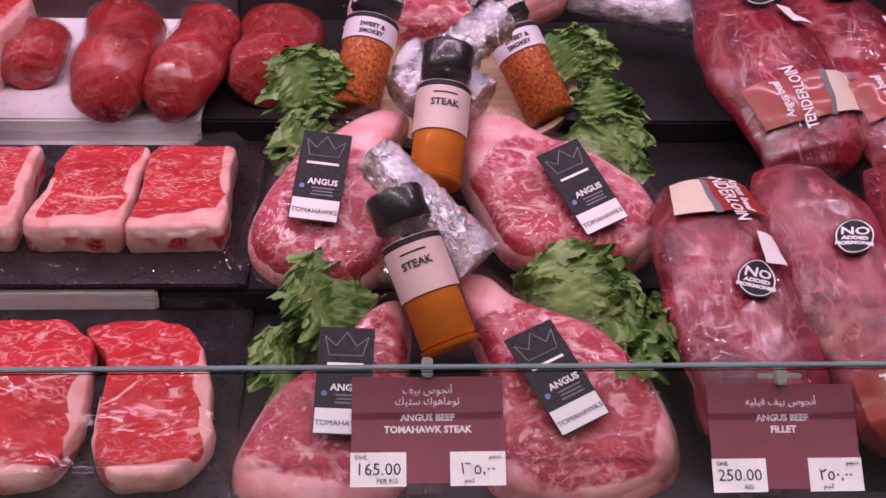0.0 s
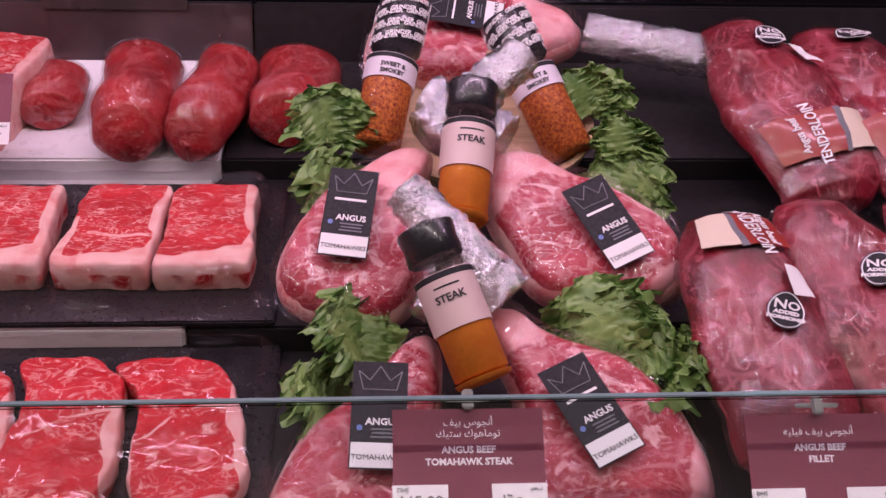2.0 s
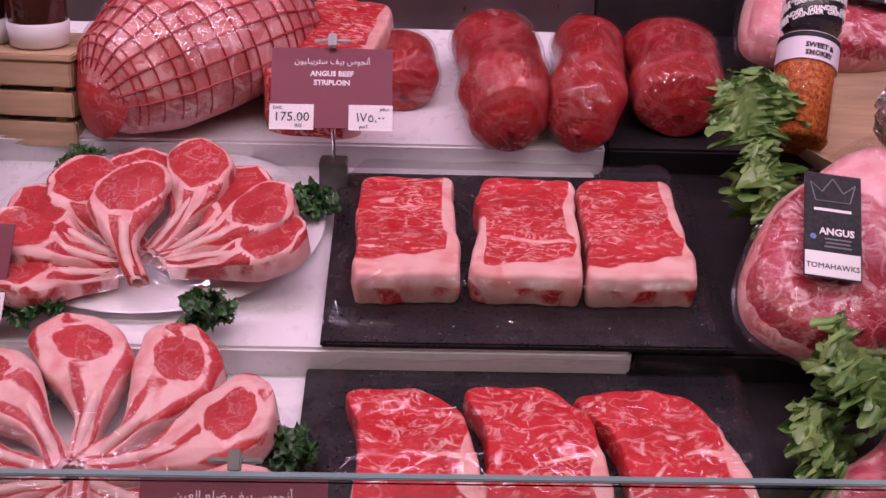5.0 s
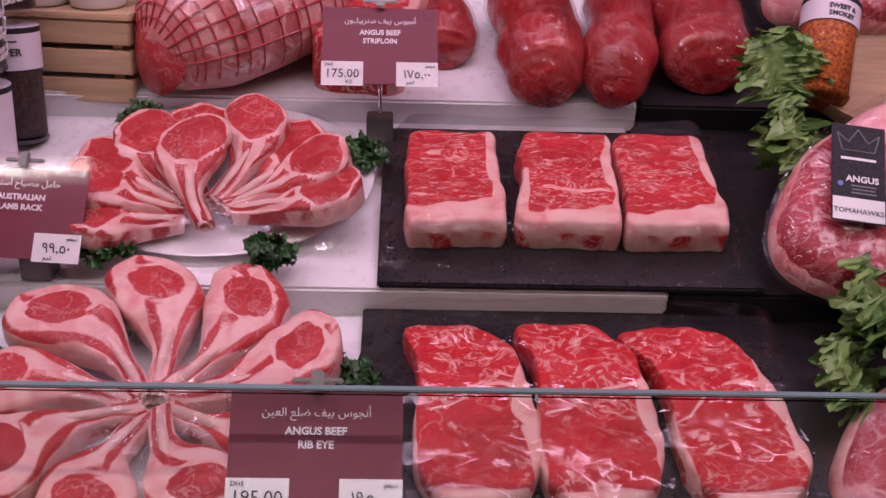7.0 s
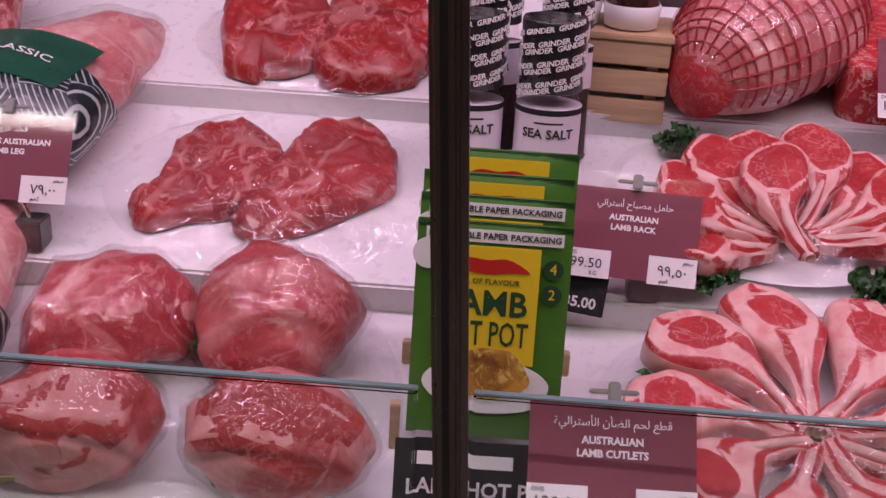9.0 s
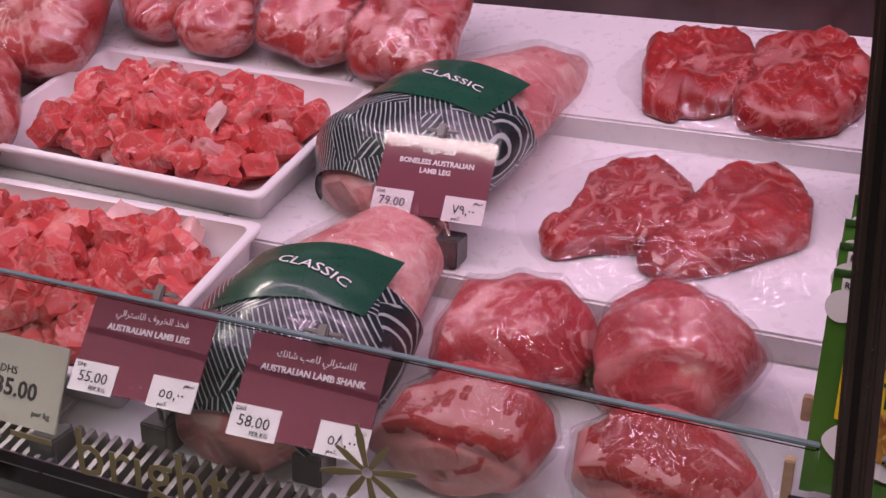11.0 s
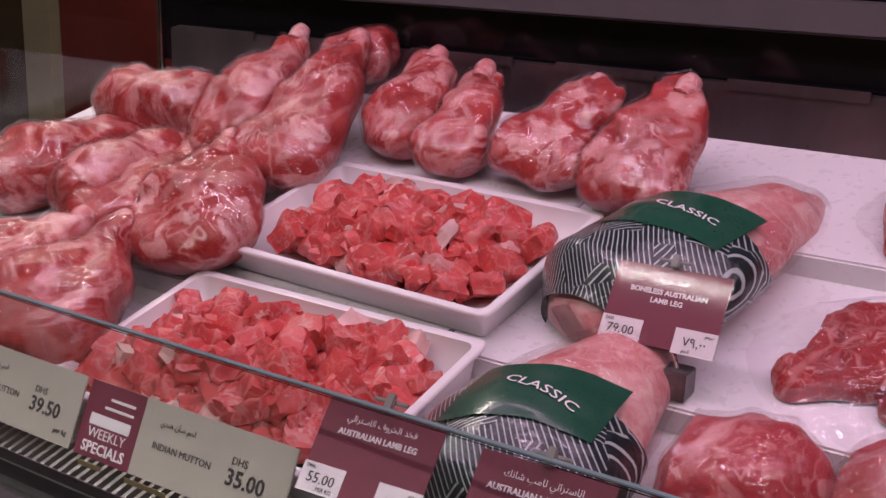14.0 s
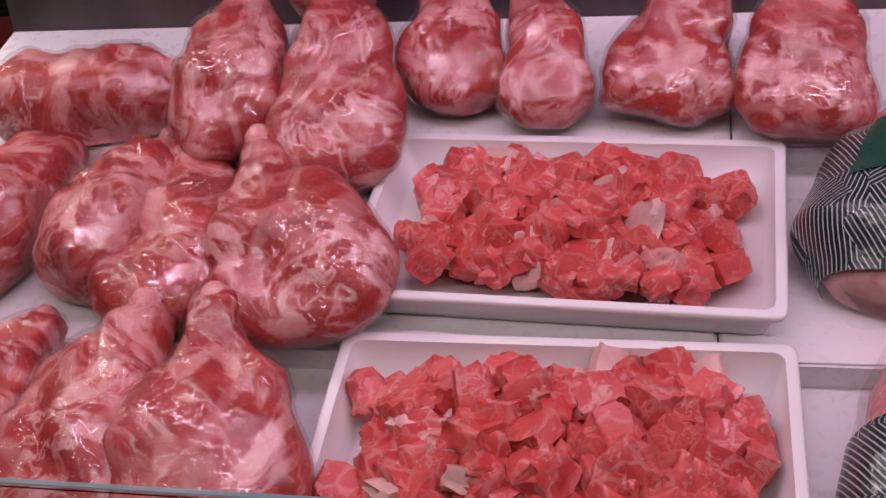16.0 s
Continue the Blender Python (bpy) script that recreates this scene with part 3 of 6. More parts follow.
def price_tag(name, top, yaw, lean, base, english, arab, price, ar_price, unit, w=0.105, h=0.073):
    """A burgundy card in a clear holder on a stem with a metal block."""
    root = thing("price_tag", Matrix.Translation(base), f"burgundy {english[-1].lower()} price tag card on a metal block", "price tag", "price tags")
    inv = root.matrix_world.inverted()
    card_m = inv @ Matrix.Translation(top) @ pose(0, 0, 0, 90 - lean, 0, yaw)
    card = part("card", box((-w / 2, -h, -0.0006), (w / 2, 0, 0.0006)), BURGUNDY, root, m=None)
    card.matrix_local = card_m
    holder = part("clear_holder", box((-w / 2 - 0.003, -0.012, 0.0012), (w / 2 + 0.003, 0.013, 0.0022), 0.0004), CLEAR, root, "clear acrylic card holder")
    holder.matrix_local = card_m
    holder.visible_shadow = False
    sleeve = part("clear_sleeve", box((-w / 2 - 0.002, -h - 0.001, 0.0022), (w / 2 + 0.002, 0.001, 0.0027)), CLEAR, root, "glossy clear sleeve")
    sleeve.matrix_local = card_m
    sleeve.visible_shadow = False
    clip = part("clip", box((-0.016, 0.004, 0.0024), (0.016, 0.0075, 0.0045), 0.001), GREY_BLOCK, root, "small grey metal clip")
    clip.matrix_local = card_m
    knob = part("clip_pin", box((-0.004, -0.001, 0.003), (0.004, 0.012, 0.007), 0.0012), GREY_BLOCK, root)
    knob.matrix_local = card_m
    for sx, body, u in ((-1, price, unit[0]), (1, ar_price, unit[1])):
        cx = sx * (w / 2 - 0.0185)
        p = part("price_card", box((cx - 0.019, -h - 0.002, 0.0008), (cx + 0.019, -h + 0.021, 0.0013)), CARD, root, "white price card")
        p.matrix_local = card_m
        words(body, 0.0115, INK, p, pose(cx, -h + 0.0092, 0.0016), bold=0.0)
        words(u, 0.0045, INK, p, pose(cx - sx * 0.006, -h + 0.0015, 0.0016))
        words("DHS" if sx < 0 else arabic("درهم"), 0.0042, INK, p, pose(cx - 0.012 * (1 if sx < 0 else -1), -h + 0.0175, 0.0016))
    yy = -0.0125 if len(arab) == 1 else -0.0095
    for a in arab:
        t = words(arabic(a), 0.0072, PRINT, card, pose(0, yy, 0.0008))
        yy -= 0.0078
    yy -= 0.0035
    for e in english:
        t = words(e, 0.0066, PRINT, card, pose(0, yy, 0.0008), bold=0.00022)
        yy -= 0.0082
    part("block", box((-0.0125, -0.0125, 0), (0.0125, 0.0125, 0.026), 0.0012), GREY_BLOCK, root, "dark metal block")
    foot = card_m @ Vector((0, -h * 0.55, -0.003))
    d = foot - Vector((0, 0, 0.024))
    st = lathe([(0.002, 0), (0.002, d.length)], 8)
    part("stem", st, CHROME, root, m=Matrix.Translation((0, 0, 0.024)) @ d.to_track_quat("Z", "Y").to_matrix().to_4x4())
    return root


def spot(d, x, s):
    return tuple(on(d, x, s).translation)


price_tag("striploin", (-0.4405, 0.407, 1.118), 1, 34, spot(2, -0.44, 0.223), ["ANGUS BEEF", "STRIPLOIN"], ["أنجوس بيف ستريبليون"], "175.00", "١٧٥,٠٠", ("KG", arabic("كجم")))
price_tag("rib_eye", (-0.4655, -0.035, 0.968), 0, 38, spot(1, -0.462, 0.035), ["ANGUS BEEF", "RIB EYE"], ["أنجوس بيف ضلع العين"], "195.00", "١٩٥,٠٠", ("KG", arabic("كجم")))
price_tag("tomahawk", (0.0305, -0.035, 0.966), 0, 38, spot(1, 0.03, 0.035), ["ANGUS BEEF", "TOMAHAWK STEAK"], ["أنجوس بيف", "توماهوك ستيك"], "165.00", "١٦٥,٠٠", ("PER KG", arabic("كجم")))
price_tag("fillet", (0.281, -0.035, 0.958), 0, 38, spot(1, 0.28, 0.035), ["ANGUS BEEF", "FILLET"], ["أنجوس بيف فيليه"], "250.00", "٢٥٠,٠٠", ("KG", arabic("كجم")))
price_tag("cutlets", (-0.746, -0.02, 0.962), 2, 38, spot(1, -0.745, 0.05), ["AUSTRALIAN", "LAMB CUTLETS"], ["قطع لحم الضأن الأسترالية"], "120.00", "١٢٠,٠٠", ("KG", arabic("كجم")))
price_tag("rack", (-0.7165, 0.222, 1.02), -6, 34, spot(2, -0.706, 0.012), ["AUSTRALIAN", "LAMB RACK"], ["حامل مصباح أسترالي"], "99.50", "٩٩,٥٠", ("KG", arabic("كجم")))
price_tag("boneless_leg", (-1.2365, 0.24, 1.042), 3, 34, spot(2, -1.213, 0.018), ["BONELESS AUSTRALIAN", "LAMB LEG"], ["فخذ خروف"], "79.00", "٧٩,٠٠", ("KG", arabic("كجم")))
price_tag("shank", (-1.206, -0.035, 0.968), 3, 38, spot(1, -1.22, 0.045), ["AUSTRALIAN LAMB SHANK"], ["الاسترالي لامب شانك"], "58.00", "٥٨,٠٠", ("PER KG", arabic("كجم")))
price_tag("leg", (-1.345, -0.035, 0.972), 3, 38, spot(1, -1.35, 0.036), ["AUSTRALIAN LAMB LEG"], ["فخذ الخروف الاسترالي"], "55.00", "٥٥,٠٠", ("PER KG", arabic("كجم")))


def special_card(xa, xb, name_text, price):
    w, h = xb - xa, 0.067
    root = thing("offer_card", pose(xa, -0.052, 0.926, 90 - 24), "long cream offer card with a burgundy end panel", "offer card", "offer cards")
    body = part("card", box((0, -h, -0.001), (w, 0, 0.001), 0.0003), CREAM, root)
    panel = part("burgundy_panel", box((0, -h, 0.001), (w * 0.29, 0, 0.0016)), BURGUNDY, root, "burgundy panel with white print")
    words("WEEKLY", 0.0125, PRINT, panel, pose(w * 0.145, -0.045, 0.0019))
    words("SPECIALS", 0.0135, PRINT, panel, pose(w * 0.145, -0.058, 0.0019), bold=0.0003)
    part("brand_bar", box((w * 0.04, -0.038, 0.0016), (w * 0.25, -0.028, 0.0019), 0), PRINT, panel, "plain white bar")
    part("script_bar", box((w * 0.1, -0.022, 0.0016), (w * 0.25, -0.0195, 0.0019), 0), PRINT, panel)
    part("script_bar", box((w * 0.12, -0.014, 0.0016), (w * 0.25, -0.0115, 0.0019), 0), PRINT, panel)
    yy = -0.037
    for line in name_text:
        words(line, 0.0086, INK, body, pose(w * 0.37, yy, 0.0013), align="LEFT")
        yy -= 0.011
    words(arabic("لحم ضأن هندي"), 0.0068, INK, body, pose(w * 0.47, -0.017, 0.0013))
    words("DHS", 0.009, INK, body, pose(w * 0.74, -0.026, 0.0013), align="LEFT")
    words(price, 0.019, INK, body, pose(w * 0.73, -0.04, 0.0013), align="LEFT", bold=0.0004)
    words("per kg", 0.007, INK, body, pose(w * 0.97, -0.055, 0.0013), align="RIGHT")
    return root


special_card(-1.66, -1.418, ["INDIAN MUTTON"], "35.00")
special_card(-1.908, -1.668, ["INDIAN MUTTON", "SHOULDER"], "39.50")


# ---------- beef steaks on slate ----------
def slate(d, xa, xb, sa, sb):
    ob = make("slate_board", box((xa, sa, 0.001), (xb, sb, 0.007), 0.0015), SLATE, False, on(d, 0, 0))
    return tagged(ob, "dark grey slate serving board under raw beef steaks", "serving board", "slate boards")


slate(2, -0.436, -0.12, 0.0, 0.237)
slate(1, -0.447, -0.115, 0.045, 0.279)


def set_fat(bm, fn):
    """Writes the share of fat at each corner of a mesh."""
    lay = bm.verts.layers.float.new("fat")
    for v in bm.verts:
        v[lay] = min(max(fn(v.co), 0.0), 1.0)
    return bm


def split_parts(bm, root, mat, lean_label, fat_label):
    """The lean faces and the fat faces of one cut, as two parts."""
    other = bm.copy()
    for b, name, label, want in ((bm, "lean", lean_label, False), (other, "fat", fat_label, True)):
        ly = b.verts.layers.float["fat"]
        drop = [f for f in b.faces if (sum(v[ly] for v in f.verts) / len(f.verts) > 0.55) != want]
        bmesh.ops.delete(b, geom=drop, context="FACES")
        part(name, b, mat, root, label, smooth=True, sharp=70)


def cut_slab(pts, thick, seed, rag=0.0028, lump=0.0022, rings=26, seg=132, round_=0.004):
    """A sawn slice over an outline: nearly flat, uneven top, short rounded rim, upright flanks."""
    cx, cy = sum(q[0] for q in pts) / len(pts), sum(q[1] for q in pts) / len(pts)
    rim = rough_outline(pts, rag, seed, seg)
    bm = bmesh.new()
    prof = [((i / rings) ** 0.8 * 0.94, 1.0) for i in range(1, rings + 1)] + [(0.97, 0.97), (0.99, 0.9), (1.0, 0.78), (1.01, 0.55), (1.005, 0.3), (0.985, 0.0)]
    loops = []
    for u, zz in prof:
        loop = []
        for x, y in rim:
            p = Vector((cx + (x - cx) * u, cy + (y - cy) * u, thick * zz))
            d = noise.noise((p.x * 34 + seed, p.y * 34, seed)) + 0.5 * noise.noise((p.x * 95, p.y * 95 + seed, -seed))
            if zz > 0.5:
                p.z += lump * d
            elif zz > 0:
                q = noise.noise((p.x * 70, p.y * 70, p.z * 90 + seed))
                p.x += 0.002 * q * (x - cx) / 0.05
                p.y += 0.002 * q * (y - cy) / 0.05
            loop.append(bm.verts.new(p))
        loops.append(loop)
    for a, b in zip(loops, loops[1:]):
        for k in range(seg):
            bm.faces.new((a[k], a[(k + 1) % seg], b[(k + 1) % seg], b[k]))
    bm.faces.new(loops[0])
    bm.faces.new(loops[-1][::-1])
    return bm


def steak(d, x, s, pts, thick, mat, label, fat_at, rz=0, base=0.0075, seed=1.0):
    root = thing("steak", on(d, x, s, base, rz), label, "steak", "beef steaks")
    split_parts(set_fat(cut_slab(pts, thick, seed), fat_at), root, mat, "bright red marbled lean", "creamy fat edge")
    return root


def soft(d, width=0.005):
    return 0.5 + d / width


SL = "thick raw striploin steak with a white fat edge on slate"
for x, rz, sd in ((-0.374, 2, 1.0), (-0.275, -3, 2.3), (-0.187, 1, 3.1)):
    w, l = 0.042, 0.068
    k = math.sin(sd * 4)
    pts = [(-w, -l), (-w * 0.5, -l * 1.04), (0, -l * 1.03), (w * 0.6, -l * 1.02), (w, -l * 0.97), (w * 1.04, -l * 0.4), (w * (1.0 + 0.04 * k), l * 0.3), (w * 0.98, l), (w * 0.5, l * 1.04), (-w * 0.3, l * 1.06), (-w * 0.8, l * 0.99), (-w * (0.98 + 0.05 * k), l * 0.6), (-w * (0.93 - 0.05 * k), 0.1 * l), (-w * (1.0 + 0.06 * k), -0.5 * l)]

    def fat_at(p, w=w, l=l, sd=sd, k=k):
        nz = noise.noise((p.x * 38 + sd * 3, p.y * 38, sd))
        front = -l * (0.74 + 0.1 * k) + 0.009 * nz + 0.16 * p.x - p.y
        side = p.x - w * (0.8 + 0.08 * k) + 0.006 * nz - 0.0035 * (p.y < -l * 0.2)
        left = (-w * 0.8 - p.x) + 0.004 * nz if sd == 2.3 and p.y < 0.1 * l else -1.0
        seam = 0.0022 - abs(p.y + l * 0.3 + 0.006 * nz + 0.1 * p.x) if sd == 2.3 and p.x > -w * 0.5 else -1.0
        f = soft(max(front, side, left, seam))
        if p.z < 0.02:
            f = 0.68 + 0.85 * noise.noise((p.x * 45 + sd, p.y * 30, p.z * 40)) if p.y < -l * 0.8 or p.x > w * 0.75 else 0.2
        return f

    steak(2, x, 0.117, pts, 0.029, STRIP, SL, fat_at, rz, seed=sd)
RB = "raw rib eye steak with red lean and fat seams on slate"
for x, rz, sd, sk in ((-0.364, 3, 4.4, 0.0), (-0.277, 1, 5.2, 0.004), (-0.182, 8, 6.7, 0.012)):
    w, l = 0.043, 0.085
    pts = [(-w * 0.6, -l), (w * 0.4, -l * 1.02), (w * 0.85, -l * 0.85), (w * 1.05, -l * 0.55), (w * 1.06, -l * 0.1), (w * 1.0, l * 0.3), (w * 0.85, l * 0.68), (w * 0.3, l * 0.98), (-w * 0.4, l * 1.02), (-w * 1.04 - sk, l * 0.98), (-w * 0.9, l * 0.55), (-w * 0.85, l * 0.2), (-w * 0.97, -l * 0.2), (-w, -l * 0.65)]

    def fat_at(p, w=w, l=l, sd=sd):
        nz = noise.noise((p.x * 40 + sd * 3, p.y * 40, sd))
        t = p.y / l
        rim = p.x - w * (0.98 - 0.3 * math.exp(-((t + 0.02) / 0.3) ** 2) - 0.1 * (t < -0.3)) + 0.005 * nz
        yc = l * (0.06 + 0.16 * math.sin(p.x / w * 2.0 + 0.4 + 0.3 * math.sin(sd)))
        seam = 0.0011 + 0.0042 * max(0.0, p.x / w - 0.1) - abs(p.y - yc + 0.008 * nz)
        low = (-l * 0.93 - p.y) + 0.004 * nz
        vein = 0.0009 - abs(p.x + w * 0.25 - 0.4 * (p.y - 0.5 * l) + 0.012 * nz) if t > 0.25 else -1.0
        left = (-w * 0.93 - p.x) + 0.003 * nz if t < 0.1 else -1.0
        f = soft(max(rim, seam, low, vein, left))
        if p.z < 0.014:
            f = 0.72 + 0.6 * noise.noise((p.x * 45 + sd, p.y * 30, p.z * 60)) if t < -0.6 or p.x > w * 0.75 else 0.25
        return f

    steak(1, x, 0.147, pts, 0.023, RIBEYE, RB, fat_at, rz, seed=sd)


# ---------- kale and parsley ----------
def leaf_material(name, a, b):
    m, nt, out = nodes_of(name)
    n = noise_node(nt, 40, 4, 0.5, rand=True)
    r = ramp_node(nt, n.outputs[0], [(0.3, a), (0.7, b)])
    f = noise_node(nt, 220, 3)
    finish(nt, out, r.outputs[0], 0.42, 0, 0.2, f.outputs[0], 0.5, 0.001)
    return m


KALE = leaf_material("kale_leaf", (0.07, 0.17, 0.035), (0.28, 0.42, 0.13))
PARSLEY = leaf_material("parsley_leaf", (0.012, 0.05, 0.012), (0.035, 0.12, 0.025))
STALK = plain("pale_stalk", (0.42, 0.5, 0.2), 0.5)


def frill(length, width, seed, wave=0.012, n=52, m=14):
    """One curly leaf: a curved blade whose rim ripples more and more outwards."""
    bm = bmesh.new()
    rows = []
    for i in range(n + 1):
        u = i / n
        half = width * math.sin(math.pi * min(1, 0.12 + 0.86 * u)) ** 0.6
        row = []
        for j in range(-m, m + 1):
            v = j / m
            rip = abs(v) ** 1.3
            nz = noise.noise((u * 13 + seed, v * 9, seed))
            side = 5 if v > 0 else 0
            z = 0.12 * length * math.sin(u * 2.2) + wave * rip * (0.5 * math.sin(u * 30 + seed * 3 + side) + 2.6 * nz + 1.3 * rip * noise.noise((u * 30 + seed, side + v * 5, seed)) + 1.6 * rip**3 * math.sin(u * 19 + side + seed)) + wave * 1.0 * rip * noise.noise((u * 40, side + v * 3, seed))
            n2 = noise.noise((u * 15 + seed * 3, side + v * 2, seed))
            x = v * half * (1 + 0.38 * rip * n2) + 0.12 * length * rip * nz
            y = u * length + 0.12 * length * rip * noise.noise((u * 15 - seed, side + 3 + v * 2, seed))
            row.append(bm.verts.new((x, y, z)))
        rows.append(row)
    for a, b in zip(rows, rows[1:]):
        for j in range(2 * m):
            bm.faces.new((a[j], a[j + 1], b[j + 1], b[j]))
    return bm


def kale(m, size, seed, label="curly green kale leaf garnish in the meat display", leaves=3, spread=55):
    root = thing("kale_leaf", m, label, "kale", "kale garnish")
    rng = random.Random(seed)
    for k in range(leaves):
        a = (k - (leaves - 1) / 2) * spread / max(leaves - 1, 1) + rng.uniform(-12, 12)
        bm = frill(size * rng.uniform(0.8, 1.1), size * rng.uniform(0.6, 0.78), seed + k * 2.7, 0.09 * size)
        part("frill", bm, KALE, root, smooth=True, m=pose(0, 0, 0.004 * k, rng.uniform(4, 22), rng.uniform(-15, 15), a))
    bm = lathe([(0.0022, 0), (0.0026, size * 0.4), (0.001, size * 0.85)], 8)
    part("stalk", bm, STALK, root, smooth=True, m=pose(0, 0, 0.006, -78))
    return root


def parsley(d, x, s, size=0.025, seed=1, h=0.003):
    root = thing("parsley_sprig", on(d, x, s, h), "small dark green curly parsley sprig garnish", "parsley", "parsley sprigs")
    rng = random.Random(seed)
    bm = bmesh.new()
    for _ in range(70):
        b = frill(0.011, 0.005, rng.uniform(0, 50), 0.002, 5, 2)
        r = size * math.sqrt(rng.random())
        a = rng.uniform(0, 6.28)
        b.transform(Matrix.Translation((r * math.cos(a), 0.7 * r * math.sin(a), rng.uniform(0.002, 0.02) * (1.2 - r / size))) @ pose(0, 0, 0, rng.uniform(-50, 70), rng.uniform(-40, 40), rng.uniform(0, 360)))
        tmp = bpy.data.meshes.new("tmp")
        b.to_mesh(tmp)
        b.free()
        bm.from_mesh(tmp)
        bpy.data.meshes.remove(tmp)
    part("leaves", bm, PARSLEY, root, smooth=True)
    return root


# ---------- wrapped trays of lamb ----------
def film_sheet(rx, ry, dome, seed, mat=None, rim=0.012, n=22, m=56):
    """Cling film over a round tray: a low dome that creases at its rim."""
    bm = bmesh.new()
    rings = []
    for i in range(n + 1):
        u = i / n
        ring = []
        for k in range(m):
            a = 2 * math.pi * k / m
            wob = 1 + 0.03 * noise.noise((math.cos(a) * 3, math.sin(a) * 3, seed)) * u
            z = dome * (1 - u**3) + 0.004 * noise.noise((u * 9, a * 2, seed)) + rim * 0.5 * max(0, u - 0.86) * 7 * noise.noise((a * 9, u * 3, seed)) + 0.003
            ring.append(bm.verts.new((rx * u * wob * math.cos(a), ry * u * wob * math.sin(a), z)))
        rings.append(ring)
    for a, b in zip(rings[1:], rings[2:]):
        for k in range(m):
            bm.faces.new((a[k], a[(k + 1) % m], b[(k + 1) % m], b[k]))
    for k in range(m):
        bm.faces.new((rings[1][k], rings[1][(k + 1) % m], rings[0][0]))
    bmesh.ops.delete(bm, geom=[v for v in rings[0][1:]], context="VERTS")
    return bm


def tube_line(points, r, seg=10, n=10):
    """A round rod along a smooth line through three points."""
    p0, p1, p2 = (Vector(p) for p in points)
    bm = bmesh.new()
    prev = None
    for i in range(n + 1):
        t = i / n
        p = p0 * (1 - t) * (1 - 2 * t) + p1 * 4 * t * (1 - t) + p2 * t * (2 * t - 1)
        ring = [bm.verts.new(p + Vector((r * math.cos(6.2832 * k / seg), 0.3 * r * math.sin(6.2832 * k / seg), r * math.sin(6.2832 * k / seg)))) for k in range(seg)]
        if prev:
            for k in range(seg):
                bm.faces.new((prev[k], prev[(k + 1) % seg], ring[(k + 1) % seg], ring[k]))
        prev = ring
    return bm


BONE = plain("rib_bone", (0.68, 0.42, 0.38), 0.45, coat=0.4, var=0.2, scale=60)


def chop(m, length, eye, seed, label, bend=0.25, thick=0.02, rack=True, eye_size=0.92):
    """A lamb chop: a curved rib end that broadens into a fatty body with a lean eye."""
    root = thing("lamb_chop", m, label, "lamb chop", "lamb chops")
    n, c = 44, 18
    bm = bmesh.new()
    lay = bm.verts.layers.float.new("fat")

    def ease(a, b, t):
        t = min(max((t - a) / (b - a), 0.0), 1.0)
        return t * t * (3 - 2 * t)

    rows = []
    for i in range(n + 1):
        t = i / n
        half = eye * (0.27 + 0.73 * ease(0.22, 0.72, t)) * (1.0 if t < 0.8 else max(0.05, 1 - ((t - 0.8) / 0.2) ** 2.4) ** 0.5)
        half *= 1 + 0.12 * noise.noise((t * 6, seed, 1.0))
        mid = bend * eye * 1.5 * math.sin(math.pi * min(t * 1.05, 1.0))
        hh = thick * (0.62 + 0.38 * ease(0.2, 0.6, t))
        row = []
        for j in range(2 * c):
            a = math.pi * j / c
            v, up = math.cos(a), math.sin(a)
            v = math.copysign(abs(v) ** 0.55, v)
            z = hh * (0.5 + 0.5 * math.copysign(abs(up) ** 0.4, up))
            p = Vector((mid + v * half, t * length, z))
            p.z += (0.0022 * noise.noise(p * 60 + Vector((seed, 0, 0))) + 0.0014 * math.sin(v * 9 + seed) * ease(0.75, 0.4, t)) * (up > 0.2)
            q = bm.verts.new(p)
            d = math.hypot((t - 0.75) / 0.19, (v - 0.05) / 0.74) / eye_size
            d += 0.16 * noise.noise((t * 9, v * 2.2, seed))
            if up < 0.25:
                f = (0.58 if rack else 0.7) + 0.5 * noise.noise((t * 7, z * 60, seed))
            elif d < 1.16:
                f = 0.5 + (d - 1.0) * 3.2
            elif rack:
                f = 0.5 + 0.5 * math.sin(v * 6.5 + 2.2 * math.sin(t * 5 + seed) + seed)
            else:
                f = 0.72 + 0.5 * math.sin(v * 5.5 + 1.7 * math.sin(t * 6 + seed) + seed)
            q[lay] = min(max(f, 0.0), 1.0)
            row.append(q)
        rows.append(row)
    for a, b in zip(rows, rows[1:]):
        for k in range(2 * c):
            bm.faces.new((a[k], a[(k + 1) % (2 * c)], b[(k + 1) % (2 * c)], b[k]))
    bm.faces.new(rows[0][::-1])
    bm.faces.new(rows[-1])
    split_parts(bm, root, CHOP, "dark red lean eye", "pale pink fat")
    part("rib_bone", tube_line([(0, -0.004, thick * 0.4), (bend * eye * 1.2, length * 0.28, thick * 0.66), (bend * eye * 1.5 + eye * 0.25, length * 0.56, thick * 0.66)], 0.0042), BONE, root, "pale rib bone", smooth=True)
    return root


